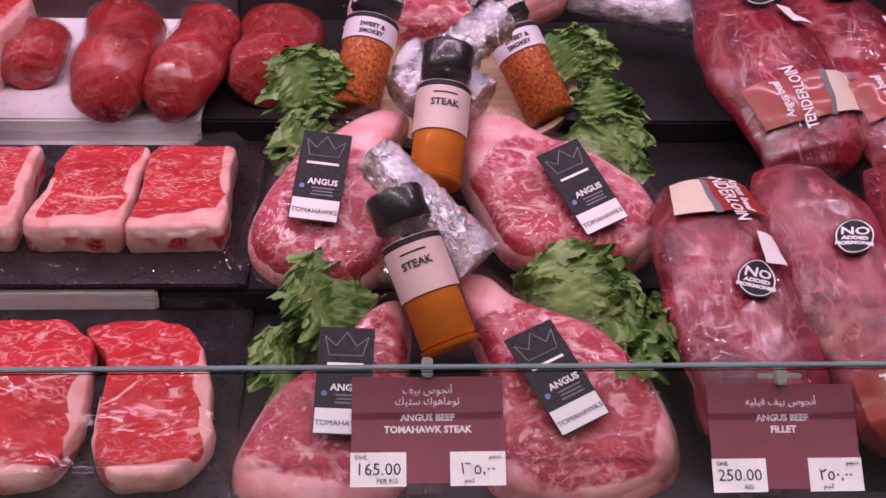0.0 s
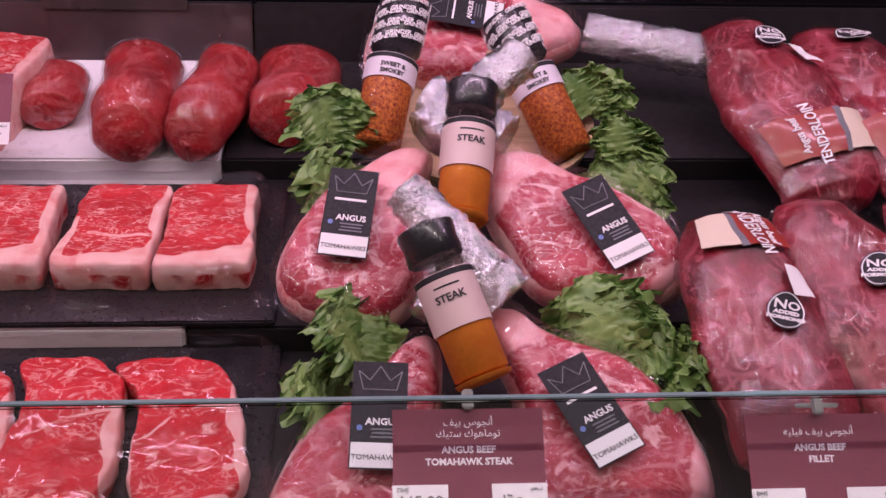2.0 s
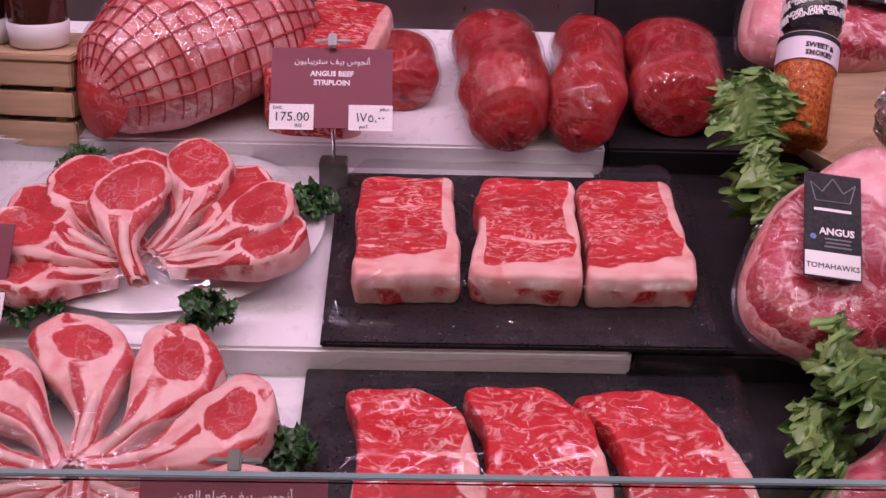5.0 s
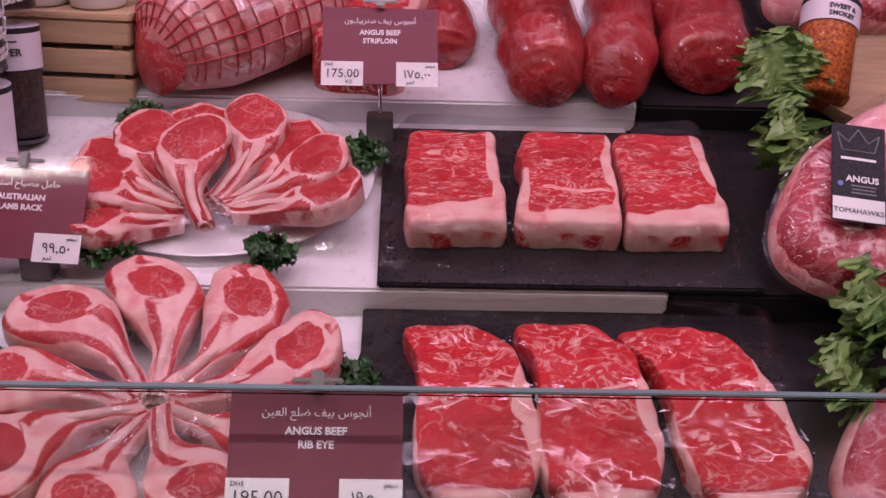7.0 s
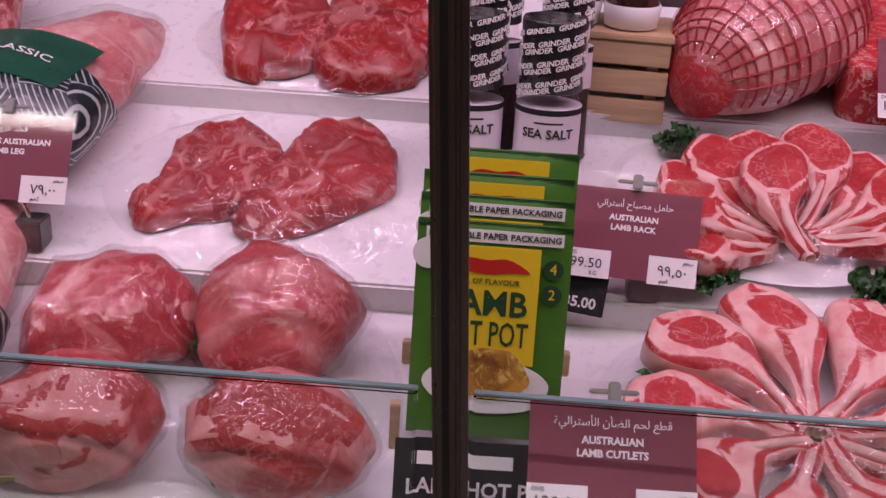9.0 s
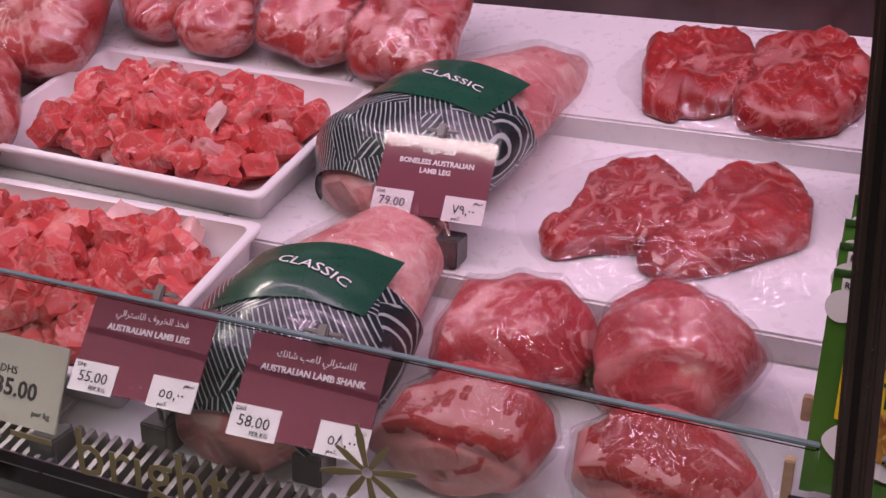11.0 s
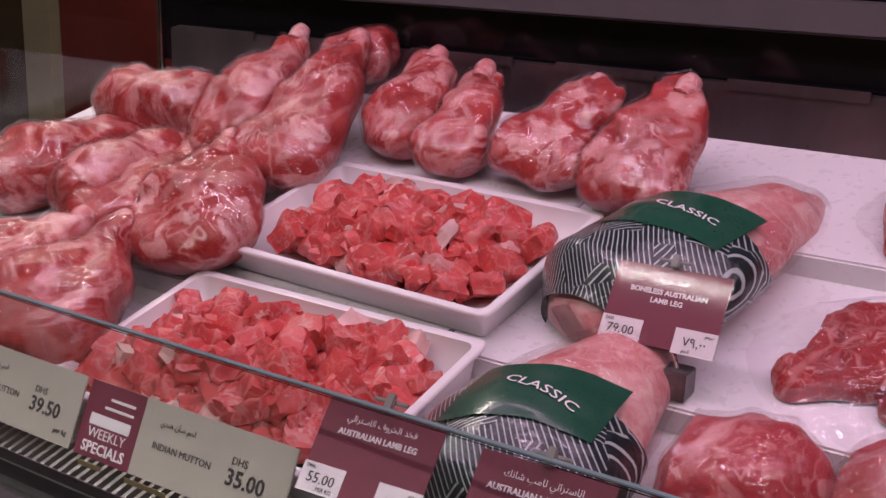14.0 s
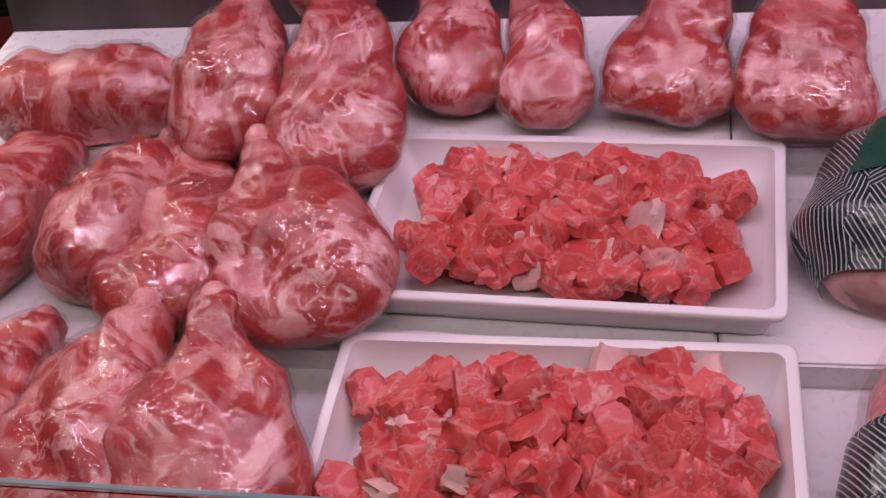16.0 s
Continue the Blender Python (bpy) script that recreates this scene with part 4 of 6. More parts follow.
PLATE = plain("white_plate", (0.8, 0.79, 0.8), 0.3, coat=0.4, var=0.03)
for d, cx, cs, rx, ry, nm in ((2, -0.582, 0.146, 0.150, 0.13, "rack"), (1, -0.592, 0.15, 0.158, 0.142, "cutlet")):
    root = thing("meat_plate", on(d, cx, cs, 0.001), f"round white plate of lamb {nm} chops under cling film", "plate", "plates of lamb")
    pr = lathe([(0.55, 0), (0.86, 0.004), (0.93, 0.010), (0.91, 0.011), (0.6, 0.005)], 40)
    part("dish", pr, PLATE, root, smooth=True, m=Matrix.Diagonal((rx, ry, 1, 1)))
    fs = part("cling_film", film_sheet(rx * 1.02, ry * 1.04, 0.038, cx * 7), LOOSE, root, "clear crinkled cling film", smooth=True)
    fs.visible_shadow = False


def film_cover(w, l, dome, seed, n=46):
    """Film stretched over a board: a low tent with creased slopes and a loose rim."""
    bm = bmesh.new()
    rows = []
    for i in range(n + 1):
        row = []
        for j in range(n + 1):
            u, v = 2 * i / n - 1, 2 * j / n - 1
            e = max(abs(u), abs(v))
            g = min(1.0, (1 - abs(u)) / 0.2) * min(1.0, (1 - abs(v)) / 0.2)
            g = g * g * (3 - 2 * g)
            z = 0.0015 + dome * g + 0.004 * noise.noise((u * 3 + seed, v * 3, seed)) * g + 0.007 * (1 - g) * abs(noise.noise((u * 9, v * 9 + seed, 2.0)))
            row.append(bm.verts.new((u * w / 2 * (1 + 0.012 * noise.noise((v * 7, seed, 0))), v * l / 2 * (1 + 0.02 * noise.noise((u * 7, seed, 4))), z)))
        rows.append(row)
    for a, b in zip(rows, rows[1:]):
        for j in range(n):
            bm.faces.new((a[j], b[j], b[j + 1], a[j + 1]))
    return bm


for d, x, s_, w, l, hgt, sd in ((2, -0.279, 0.122, 0.325, 0.212, 0.03, 3), (1, -0.272, 0.155, 0.35, 0.25, 0.026, 8)):
    cover = tagged(make("film_cover", film_cover(w, l, hgt, sd), TIGHT, True, on(d, x, s_, 0.0075)), "clear film stretched over steaks on a slate board", "film cover", "film covers")
    cover.visible_shadow = False
CH = "raw lamb rack chop with red eye and pale rib bone"
rk = random.Random(4)
fan = [(-128, 0.098), (-104, 0.104), (-80, 0.112), (-52, 0.118), (-24, 0.122), (4, 0.125), (30, 0.122), (56, 0.116), (80, 0.112)]
for k, (a, l) in enumerate(fan):
    aa = a * 0.86 + 10
    chop(on(2, -0.578, 0.062, 0.010 + 0.002 * (k % 3)) @ pose(0, 0, 0, 6 + (k % 2) * 4, 6 if a < 0 else -6, -aa) @ pose(0, 0.02, 0), l, 0.031, 2.1 * k, CH, bend=0.3 * (1 if a > 0 else -1), thick=0.026, eye_size=1.2)
chop(on(2, -0.575, 0.035, 0.03) @ pose(0, 0, 0, 12, 0, 8), 0.118, 0.03, 77.0, CH, bend=-0.3, eye_size=1.2)
CT = "frenched raw lamb cutlet with long pale rib on a plate"
for k in range(9):
    a = 14 + 40 * k
    chop(on(1, -0.59, 0.145, 0.011 + 0.0025 * (k % 2)) @ pose(0, 0, 0, 5, 0, a) @ pose(0, 0.012, 0), 0.13, 0.034, 3.3 * k + 100, CT, bend=0.3, thick=0.03, rack=False, eye_size=0.8)
for d, x, s, sd in ((2, -0.66, 0.215, 1), (2, -0.655, 0.02, 2), (2, -0.522, 0.015, 3), (2, -0.457, 0.165, 4), (1, -0.622, 0.236, 5), (1, -0.527, 0.236, 6), (1, -0.695, 0.18, 7), (1, -0.455, 0.175, 8), (1, -0.70, 0.03, 9), (1, -0.578, 0.02, 10), (1, -1.0, 0.085, 11), (1, -1.035, 0.2, 12)):
    parsley(d, x, s, 0.021, sd, 0.018)


# ---------- whole cuts ----------
def cut(name, m, sections, mat, label, category, group, seed=0.0, wrap=WRAP, puff=0.0025, lump=0.006, freq=14.0, seg=30, flat=0.3, wrinkle=0.002, body="meat"):
    root = thing(name, m, label, category, group)
    part(body, loft(sections, seg, 6, lump, freq, seed, flat), mat, root, smooth=True)
    if wrap:
        f = part("plastic_wrap", loft(sections, seg + 10, 8, lump, freq, seed, flat, puff, wrinkle), wrap, root, "clear shiny plastic wrap", smooth=True)
        f.visible_shadow = False
    return root


RO = "trimmed dark red beef roast tightly wrapped in clear film"
for x, s, L, w, h, rz, sd, lab in ((-0.378, 0.06, 0.10, 0.034, 0.06, 6, 5, "small dark red beef roast wrapped in clear film"), (-0.281, -0.015, 0.2, 0.044, 0.088, 3, 7, RO), (-0.22, -0.015, 0.2, 0.04, 0.085, -9, 9, RO), (-0.122, 0.02, 0.15, 0.048, 0.085, -4, 11, RO)):
    cut("beef_roast", on(3, x, s, 0.0, rz), [(0, 0, w * 0.1, h * 0.12, h * 0.2), (L * 0.015, 0, w * 0.5, h * 0.55, h * 0.03), (L * 0.07, 0, w * 0.82, h * 0.86, 0), (L * 0.3, 0, w, h, 0), (L * 0.6, 0.004, w * 0.92, h * 0.95, 0), (L * 0.85, 0, w * 1.0, h * 0.9, 0), (L, 0, w * 0.45, h * 0.5, 0)], TOPSIDE, lab, "beef roast", "beef roasts", sd)
joint = thing("striploin_joint", on(3, -0.448, 0.1, 0.0, -10), "boneless striploin joint with a pale fat edge under film", "beef joint")
JOINT = [(-0.042, -0.085), (0.0, -0.09), (0.04, -0.083), (0.046, -0.02), (0.043, 0.08), (0.0, 0.092), (-0.04, 0.085), (-0.045, 0.0)]
split_parts(set_fat(cut_slab(JOINT, 0.058, 8.0), lambda p: soft(p.x - 0.034 + 0.004 * noise.noise(p * 40)) if p.z > 0.04 else (0.9 if p.x > 0.03 else 0.2)), joint, STRIP, "dark red lean", "pale fat edge")


def netted_roast(m, L, w, h):
    sec = [(0, 0, w * 0.22, h * 0.35, h * 0.16), (L * 0.08, 0, w * 0.62, h * 0.7, 0.01), (L * 0.25, 0, w * 0.93, h * 0.95, 0), (L * 0.5, 0, w, h, 0), (L * 0.75, 0, w * 0.95, h * 0.95, 0), (L, 0, w * 0.6, h * 0.6, 0.01)]
    root = thing("rolled_roast", m, "large rolled roast in red elastic netting under clear film", "rolled roast")
    part("meat", loft(sec, 40, 8, 0.004, 16, 5.0, 0.2), ROLLED, root, smooth=True)
    end = lathe([(0.0, 0.012), (0.3, 0.011), (0.8, 0.004), (1.0, 0.0)], 20)
    part("cut_end", end, LAMB_LEAN, root, "dark red cut end", smooth=True, m=pose(0, 0.012, h * 0.38, 70) @ Matrix.Diagonal((w * 0.5, h * 0.32, 1.3, 1)))
    net_mat = plain("red_netting", (0.4, 0.02, 0.03), 0.5)

    def at(u, a, off=0.0015):
        k = min(int(u * (len(sec) - 1)), len(sec) - 2)
        f = u * (len(sec) - 1) - k
        y, xo, ww, hh, zo = (p + (q - p) * (f * f * (3 - 2 * f) * 0.5 + f * 0.5) for p, q in zip(sec[k], sec[k + 1]))
        cx, cz = math.cos(a), math.sin(a)
        z = hh * 0.5 * cz
        z = z if cz > 0 else z * 0.8
        p = Vector((xo + ww * cx, y, zo + hh * 0.4 + z))
        d = noise.noise(p * 16 + Vector((5.0, 8.5, -5.0)))
        return p + Vector((cx, 0, cz)) * (0.004 * d + off)

    for line in [[(u, a * 0.1) for a in range(-4, 36)] for u in [0.1 + 0.06 * i for i in range(15)]] + [[(0.06 + 0.92 * i / 40, a) for i in range(41)] for a in [0.1 + 0.27 * j for j in range(12)]]:
        cu = bmesh.new()
        pts = [at(u, a) for u, a in line]
        prev = None
        for i, p in enumerate(pts):
            t = (pts[min(i + 1, len(pts) - 1)] - pts[max(i - 1, 0)]).normalized()
            q = t.to_track_quat("Z", "Y").to_matrix()
            ring = [cu.verts.new(p + q @ Vector((0.0011 * math.cos(c), 0.0011 * math.sin(c), 0))) for c in (0, 1.57, 3.14, 4.71)]
            if prev:
                for j in range(4):
                    cu.faces.new((prev[j], prev[(j + 1) % 4], ring[(j + 1) % 4], ring[j]))
            prev = ring
        part("net_string", cu, net_mat, root, smooth=True)
    f = part("plastic_wrap", loft(sec, 44, 9, 0.004, 16, 5.0, 0.2, 0.004, 0.003), WRAP, root, "clear shiny plastic wrap", smooth=True)
    f.visible_shadow = False
    return root


netted_roast(on(3, -0.652, -0.012, 0.0, -42), 0.235, 0.078, 0.14)

# ---------- mutton and lamb ----------
LEG = "whole raw mutton leg wrapped in clear cling film"


def slab(pts, thick, seed, grow=0.0, lump=0.015, freq=14, wrinkle=0.0, taper=0.0):
    """A thick fleshy slab over an outline, with a domed, lumpy face and rounded flanks."""
    cx, cy = sum(q[0] for q in pts) / len(pts), sum(q[1] for q in pts) / len(pts)
    rim = blob(pts, 64)
    top = max(q[1] for q in pts)
    bm = bmesh.new()
    prof = [(i / 9 * 0.8, 1.0 - 0.12 * (i / 9) ** 2) for i in range(1, 10)] + [(0.9, 0.8), (0.97, 0.66), (1.0, 0.48), (0.98, 0.25), (0.9, 0.02), (0.4, 0.0)]
    rings = []
    for u, zz in prof:
        ring = []
        for x, y in rim:
            d = Vector((x - cx, y - cy, 0))
            q = Vector((cx, cy, 0)) + d * u
            z = zz * thick * (1.0 - taper * min(1.0, max(0.0, (q.y / top - 0.4) / 0.55)))
            o = Vector((d.x * u, d.y * u, 0)).normalized() * u + Vector((0, 0, 0.3 + zz))
            o.normalize()
            w = Vector((q.x, q.y, z))
            amt = lump * noise.noise(w * freq + Vector((seed, -seed, 0))) - 0.45 * lump * max(0.0, 0.16 - abs(noise.noise(w * 11 + Vector((-seed, seed, 4))))) / 0.16 + 0.35 * lump * noise.noise(w * freq * 3 + Vector((seed, 0, 0))) + grow
            if wrinkle:
                amt += wrinkle * abs(noise.noise((w.x * 38 + seed, w.y * 75, w.z * 38)))
            if zz < 0.05:
                amt = 0
            ring.append(bm.verts.new(w + o * amt))
        rings.append(ring)
    m = len(rim)
    for a, b in zip(rings, rings[1:]):
        for k in range(m):
            bm.faces.new((a[k], a[(k + 1) % m], b[(k + 1) % m], b[k]))
    bm.faces.new(rings[0])
    bm.faces.new(rings[-1][::-1])
    return bm


def leg(m, L, w, h, seed, knuckle=0.4, label=LEG, mat=MUTTON, curve=0.0, wrap=WRAP):
    """A leg or shoulder: broad rounded rump that narrows to the shank."""
    k = w * min(knuckle, 0.8)
    mid = 0.55 * w + 0.45 * k
    pts = [(-w * 0.5, L * 0.02), (w * 0.4, 0.0), (w * 0.92, L * 0.12), (w, L * 0.3), (w * 0.86 + curve * 0.2, L * 0.48), (mid + curve * 0.5, L * 0.66), (k * 1.02 + curve * 0.8, L * 0.83), (k * 0.8 + curve, L * 0.96), (curve, L), (-k * 0.85 + curve, L * 0.95), (-k * 1.02 + curve * 0.75, L * 0.8), (-mid + curve * 0.45, L * 0.63), (-w * 0.88 + curve * 0.2, L * 0.46), (-w * 1.02, L * 0.28), (-w * 0.93, L * 0.12)]
    rg = random.Random(int(seed * 10))
    pts = [(x * rg.uniform(0.91, 1.08), y + L * rg.uniform(-0.025, 0.025)) for x, y in pts]
    root = thing("mutton_leg", m, label, "meat leg", "mutton legs")
    part("meat", slab(pts, h * 0.88, seed, taper=0.42), mat, root, smooth=True)
    kn = part("bone_end", lathe([(0.0, 0.008), (min(k, 0.024) * 0.45, 0.006), (min(k, 0.024) * 0.6, -0.004), (min(k, 0.024) * 0.5, -0.02)], 16), LAMB_FAT, root, "reddish bone end", smooth=True, m=pose(curve, L * 0.985, h * 0.29, -90))
    if wrap:
        f = part("plastic_wrap", slab(pts, h * 0.88, seed, 0.0035, wrinkle=0.004, taper=0.42), wrap, root, "clear shiny plastic wrap", smooth=True)
        f.visible_shadow = False
    return root


# along the back of the top deck
for k, (x, s, L, w, h, rz, cv) in enumerate(((-1.722, 0.005, 0.225, 0.058, 0.085, -6, -0.02), (-1.615, -0.02, 0.225, 0.046, 0.075, 4, -0.012), (-1.505, -0.01, 0.21, 0.063, 0.085, -3, 0.02), (-1.385, -0.045, 0.25, 0.06, 0.085, -16, -0.02))):
    leg(on(3, x, s + 0.035, 0.004, rz, 27), L * 0.78, w * 1.05, h * 0.66, 3.7 * k + 1, 0.62, curve=cv)
# the heap at the end of the case
leg(on(3, -1.815, -0.085, -0.01, 6, 22), 0.29, 0.07, 0.075, 21, 0.35, curve=0.0)
leg(on(3, -1.94, -0.04, 0.0, 4, 22), 0.25, 0.06, 0.075, 23, 0.4)
leg(on(3, -1.86, 0.15, 0.05, 10), 0.13, 0.045, 0.075, 24, 0.6)
leg(on(3, -2.225, 0.03, 0.005, -82), 0.26, 0.062, 0.095, 25, 0.5, label="rolled raw mutton joint wrapped in shiny film")
leg(on(2, -1.81, -0.02, 0.006, 8, 12), 0.25, 0.088, 0.075, 27, 0.32, curve=-0.05)
leg(on(2, -1.95, -0.005, 0.006, 2), 0.28, 0.072, 0.08, 29, 0.5, curve=-0.02)
leg(on(2, -2.04, 0.03, 0.006, -6), 0.24, 0.055, 0.1, 31, 0.5)
leg(on(2, -2.175, 0.02, 0.006, -8), 0.26, 0.062, 0.1, 33, 0.5)
leg(on(1, -1.83, 0.05, 0.004, 12, 14), 0.25, 0.078, 0.09, 35, 0.35)
leg(on(1, -1.955, 0.045, 0.004, 4, 14), 0.24, 0.074, 0.09, 37, 0.45, curve=0.03)
leg(on(1, -2.085, 0.04, 0.006, -4), 0.26, 0.066, 0.1, 39, 0.45)


def meat_tray(d, xa, xb, sa, sb, seed, n, heap, h=0.043, rz=0.0, gap=0.034):
    """A deep white tray with flared sides and a rolled lip, and the diced meat in it."""
    w, l = xb - xa, sb - sa
    root = thing("meat_tray", on(d, (xa + xb) / 2, (sa + sb) / 2, 0.001, rz), "deep white plastic butcher tray with a rolled lip", "tray", "meat trays")
    bm = bmesh.new()

    def ring(ix, iy, z, r):
        pts = []
        for sx, sy, a0 in ((1, 1, 0), (-1, 1, 90), (-1, -1, 180), (1, -1, 270)):
            for j in range(5):
                a = radians(a0 + j * 22.5)
                pts.append(bm.verts.new((sx * (w / 2 - ix - r) + r * math.cos(a), sy * (l / 2 - iy - r) + r * math.sin(a), z)))
        return pts

    rs = [ring(0.016, 0.016, 0, 0.006), ring(0.008, 0.008, h - 0.006, 0.008), ring(0.001, 0.001, h - 0.005, 0.01), ring(0, 0, h - 0.001, 0.01), ring(0.002, 0.002, h + 0.001, 0.01), ring(0.01, 0.01, h, 0.01), ring(0.019, 0.019, 0.004, 0.008)]
    for name, lo, hi, text in (("body", 0, 1, ""), ("rolled_lip", 1, 5, "rolled white lip"), ("inside", 5, 6, "")):
        piece = bmesh.new()
        loops = [[piece.verts.new(v.co) for v in r] for r in rs[lo : hi + 1]]
        for a, b in zip(loops, loops[1:]):
            for k in range(20):
                piece.faces.new((a[k], a[(k + 1) % 20], b[(k + 1) % 20], b[k]))
        if name != "rolled_lip":
            piece.faces.new(loops[0][::-1] if name == "body" else loops[-1])
        part(name, piece, WHITE_PLASTIC, root, text, smooth=True)
    bm.free()
    pile = thing("diced_mutton", on(d, (xa + xb) / 2, (sa + sb) / 2, 0.005, rz), "heap of diced red mutton on the bone in a white tray", "diced meat", "diced mutton")
    rng = random.Random(seed)
    shapes = []
    for k in range(18):
        b = bmesh.new()
        bmesh.ops.create_cube(b, size=1)
        bmesh.ops.subdivide_edges(b, edges=b.edges[:], cuts=3, use_grid_fill=True)
        sx, sy, sz = rng.uniform(0.036, 0.066), rng.uniform(0.026, 0.042), rng.uniform(0.016, 0.03)
        for v in b.verts:
            q = v.co.normalized() * 0.5
            v.co = v.co.lerp(q, 0.3)
            v.co = Vector((v.co.x * sx, v.co.y * sy, v.co.z * sz)) + 0.005 * Vector(noise.noise_vector(v.co * 20 + Vector((k * 7.1, seed, 0)))) + 0.0018 * Vector(noise.noise_vector(v.co * 90 + Vector((k * 3.1, seed, 9))))
        me = bpy.data.meshes.new("chunk")
        b.to_mesh(me)
        b.free()
        me.materials.append(LAMB_FAT if k == 0 else (BONE if k == 1 else DICED))
        me.polygons.foreach_set("use_smooth", [True] * len(me.polygons))
        me.set_sharp_from_angle(angle=radians(50))
        shapes.append(me)
    for k in range(n):
        u, v = rng.uniform(-1, 1), rng.uniform(-1, 1)
        edge = max(abs(u), abs(v))
        z = h * 0.36 + heap * (1 - edge**2.2) * (k / n) ** 0.7 + 0.012 * rng.random()
        if k > n * 0.6:
            u, v = u * 0.85, v * 0.85
        c = new("chunk", rng.choice(shapes[2:]) if rng.random() < 0.92 else shapes[rng.randrange(2)])
        c.parent = pile
        c.matrix_local = pose(u * (w / 2 - gap), v * (l / 2 - gap * 0.9), z, rng.uniform(-45, 45), rng.uniform(-45, 45), rng.uniform(0, 360))
    return root


meat_tray(2, -1.78, -1.396, 0.022, 0.258, 3, 120, 0.018, 0.036, -2.5, 0.044)
meat_tray(1, -1.772, -1.394, 0.045, 0.28, 8, 185, 0.044)


# ---------- lamb legs in printed sleeves ----------
def printed_film():
    """Dark green and white line print, bent in waves."""
    m, nt, out = nodes_of("printed_sleeve")
    tc = nt.nodes.new("ShaderNodeTexCoord")
    cols = []
    for rz, sc in ((0.75, 72.0), (-0.65, 72.0), (0.05, 72.0)):
        mp = nt.nodes.new("ShaderNodeMapping")
        mp.inputs["Rotation"].default_value = (0, 0.5, rz)
        nt.links.new(tc.outputs["Object"], mp.inputs["Vector"])
        w = nt.nodes.new("ShaderNodeTexWave")
        w.inputs["Scale"].default_value = sc
        w.inputs["Distortion"].default_value = 0.9
        w.inputs["Detail Scale"].default_value = 0.6
        nt.links.new(mp.outputs[0], w.inputs["Vector"])
        cols.append(ramp_node(nt, w.outputs[1], [(0.78, (0.006, 0.016, 0.018)), (0.92, (0.42, 0.5, 0.48))]))
    vo = nt.nodes.new("ShaderNodeTexVoronoi")
    vo.inputs["Scale"].default_value = 26.0
    nt.links.new(tc.outputs["Object"], vo.inputs["Vector"])
    sc_ = nt.nodes.new("ShaderNodeSeparateColor")
    nt.links.new(vo.outputs["Color"], sc_.inputs[0])
    s1_ = ramp_node(nt, sc_.outputs[0], [(0.44, (0, 0, 0)), (0.45, (1, 1, 1))])
    s2_ = ramp_node(nt, sc_.outputs[1], [(0.64, (0, 0, 0)), (0.65, (1, 1, 1))])
    col = mix_node(nt, s1_.outputs[0], cols[0].outputs[0], cols[1].outputs[0])
    col = mix_node(nt, s2_.outputs[0], col, cols[2].outputs[0])
    wr = noise_node(nt, 40, 4, 1.5)
    finish(nt, out, col, 0.3, 0, 0.6, wr.outputs[0], 0.5, 0.004)
    return m


SLEEVE = printed_film()
GREEN = plain("dark_green_print", (0.008, 0.075, 0.04), 0.32, coat=0.5, var=0.15, scale=30)


def band(sec, u0, u1, a0, a1, off, nu=14, na=26, lump=0.006, freq=12.0, seed=0.0, skew=0.0):
    """A patch of skin that lies off metres above a loft, between two shares of its length and two angles."""
    bm = bmesh.new()
    rows = []
    for i in range(nu + 1):
        row = []
        for j in range(na + 1):
            a = a0 + (a1 - a0) * j / na
            u = u0 + (u1 - u0) * i / nu + skew * (j / na - 0.5)
            u = min(max(u, 0.0), 0.999)
            ys = [q[0] / sec[-1][0] for q in sec]
            k = max(t for t in range(len(sec) - 1) if ys[t] <= u)
            f = (u - ys[k]) / (ys[k + 1] - ys[k])
            f = f * f * (3 - 2 * f) * 0.5 + f * 0.5
            y, xo, w, h, zo = (p + (q - p) * f for p, q in zip(sec[k], sec[k + 1]))
            y = u * sec[-1][0]
            cx, cz = math.cos(a), math.sin(a)
            z = h * 0.5 * cz
            z = z if cz > 0 else z * 0.7
            p = Vector((xo + w * cx, y, zo + h * 0.35 + z))
            d = noise.noise(p * freq + Vector((seed, seed * 1.7, -seed)))
            d2 = noise.noise(p * freq * 3.1 + Vector((-seed, seed, seed)))
            row.append(bm.verts.new(p + Vector((cx, 0, cz)) * (lump * d + lump * 0.35 * d2 + off)))
        rows.append(row)
    for a, b in zip(rows, rows[1:]):
        for j in range(na):
            bm.faces.new((a[j], a[j + 1], b[j + 1], b[j]))
    return bm


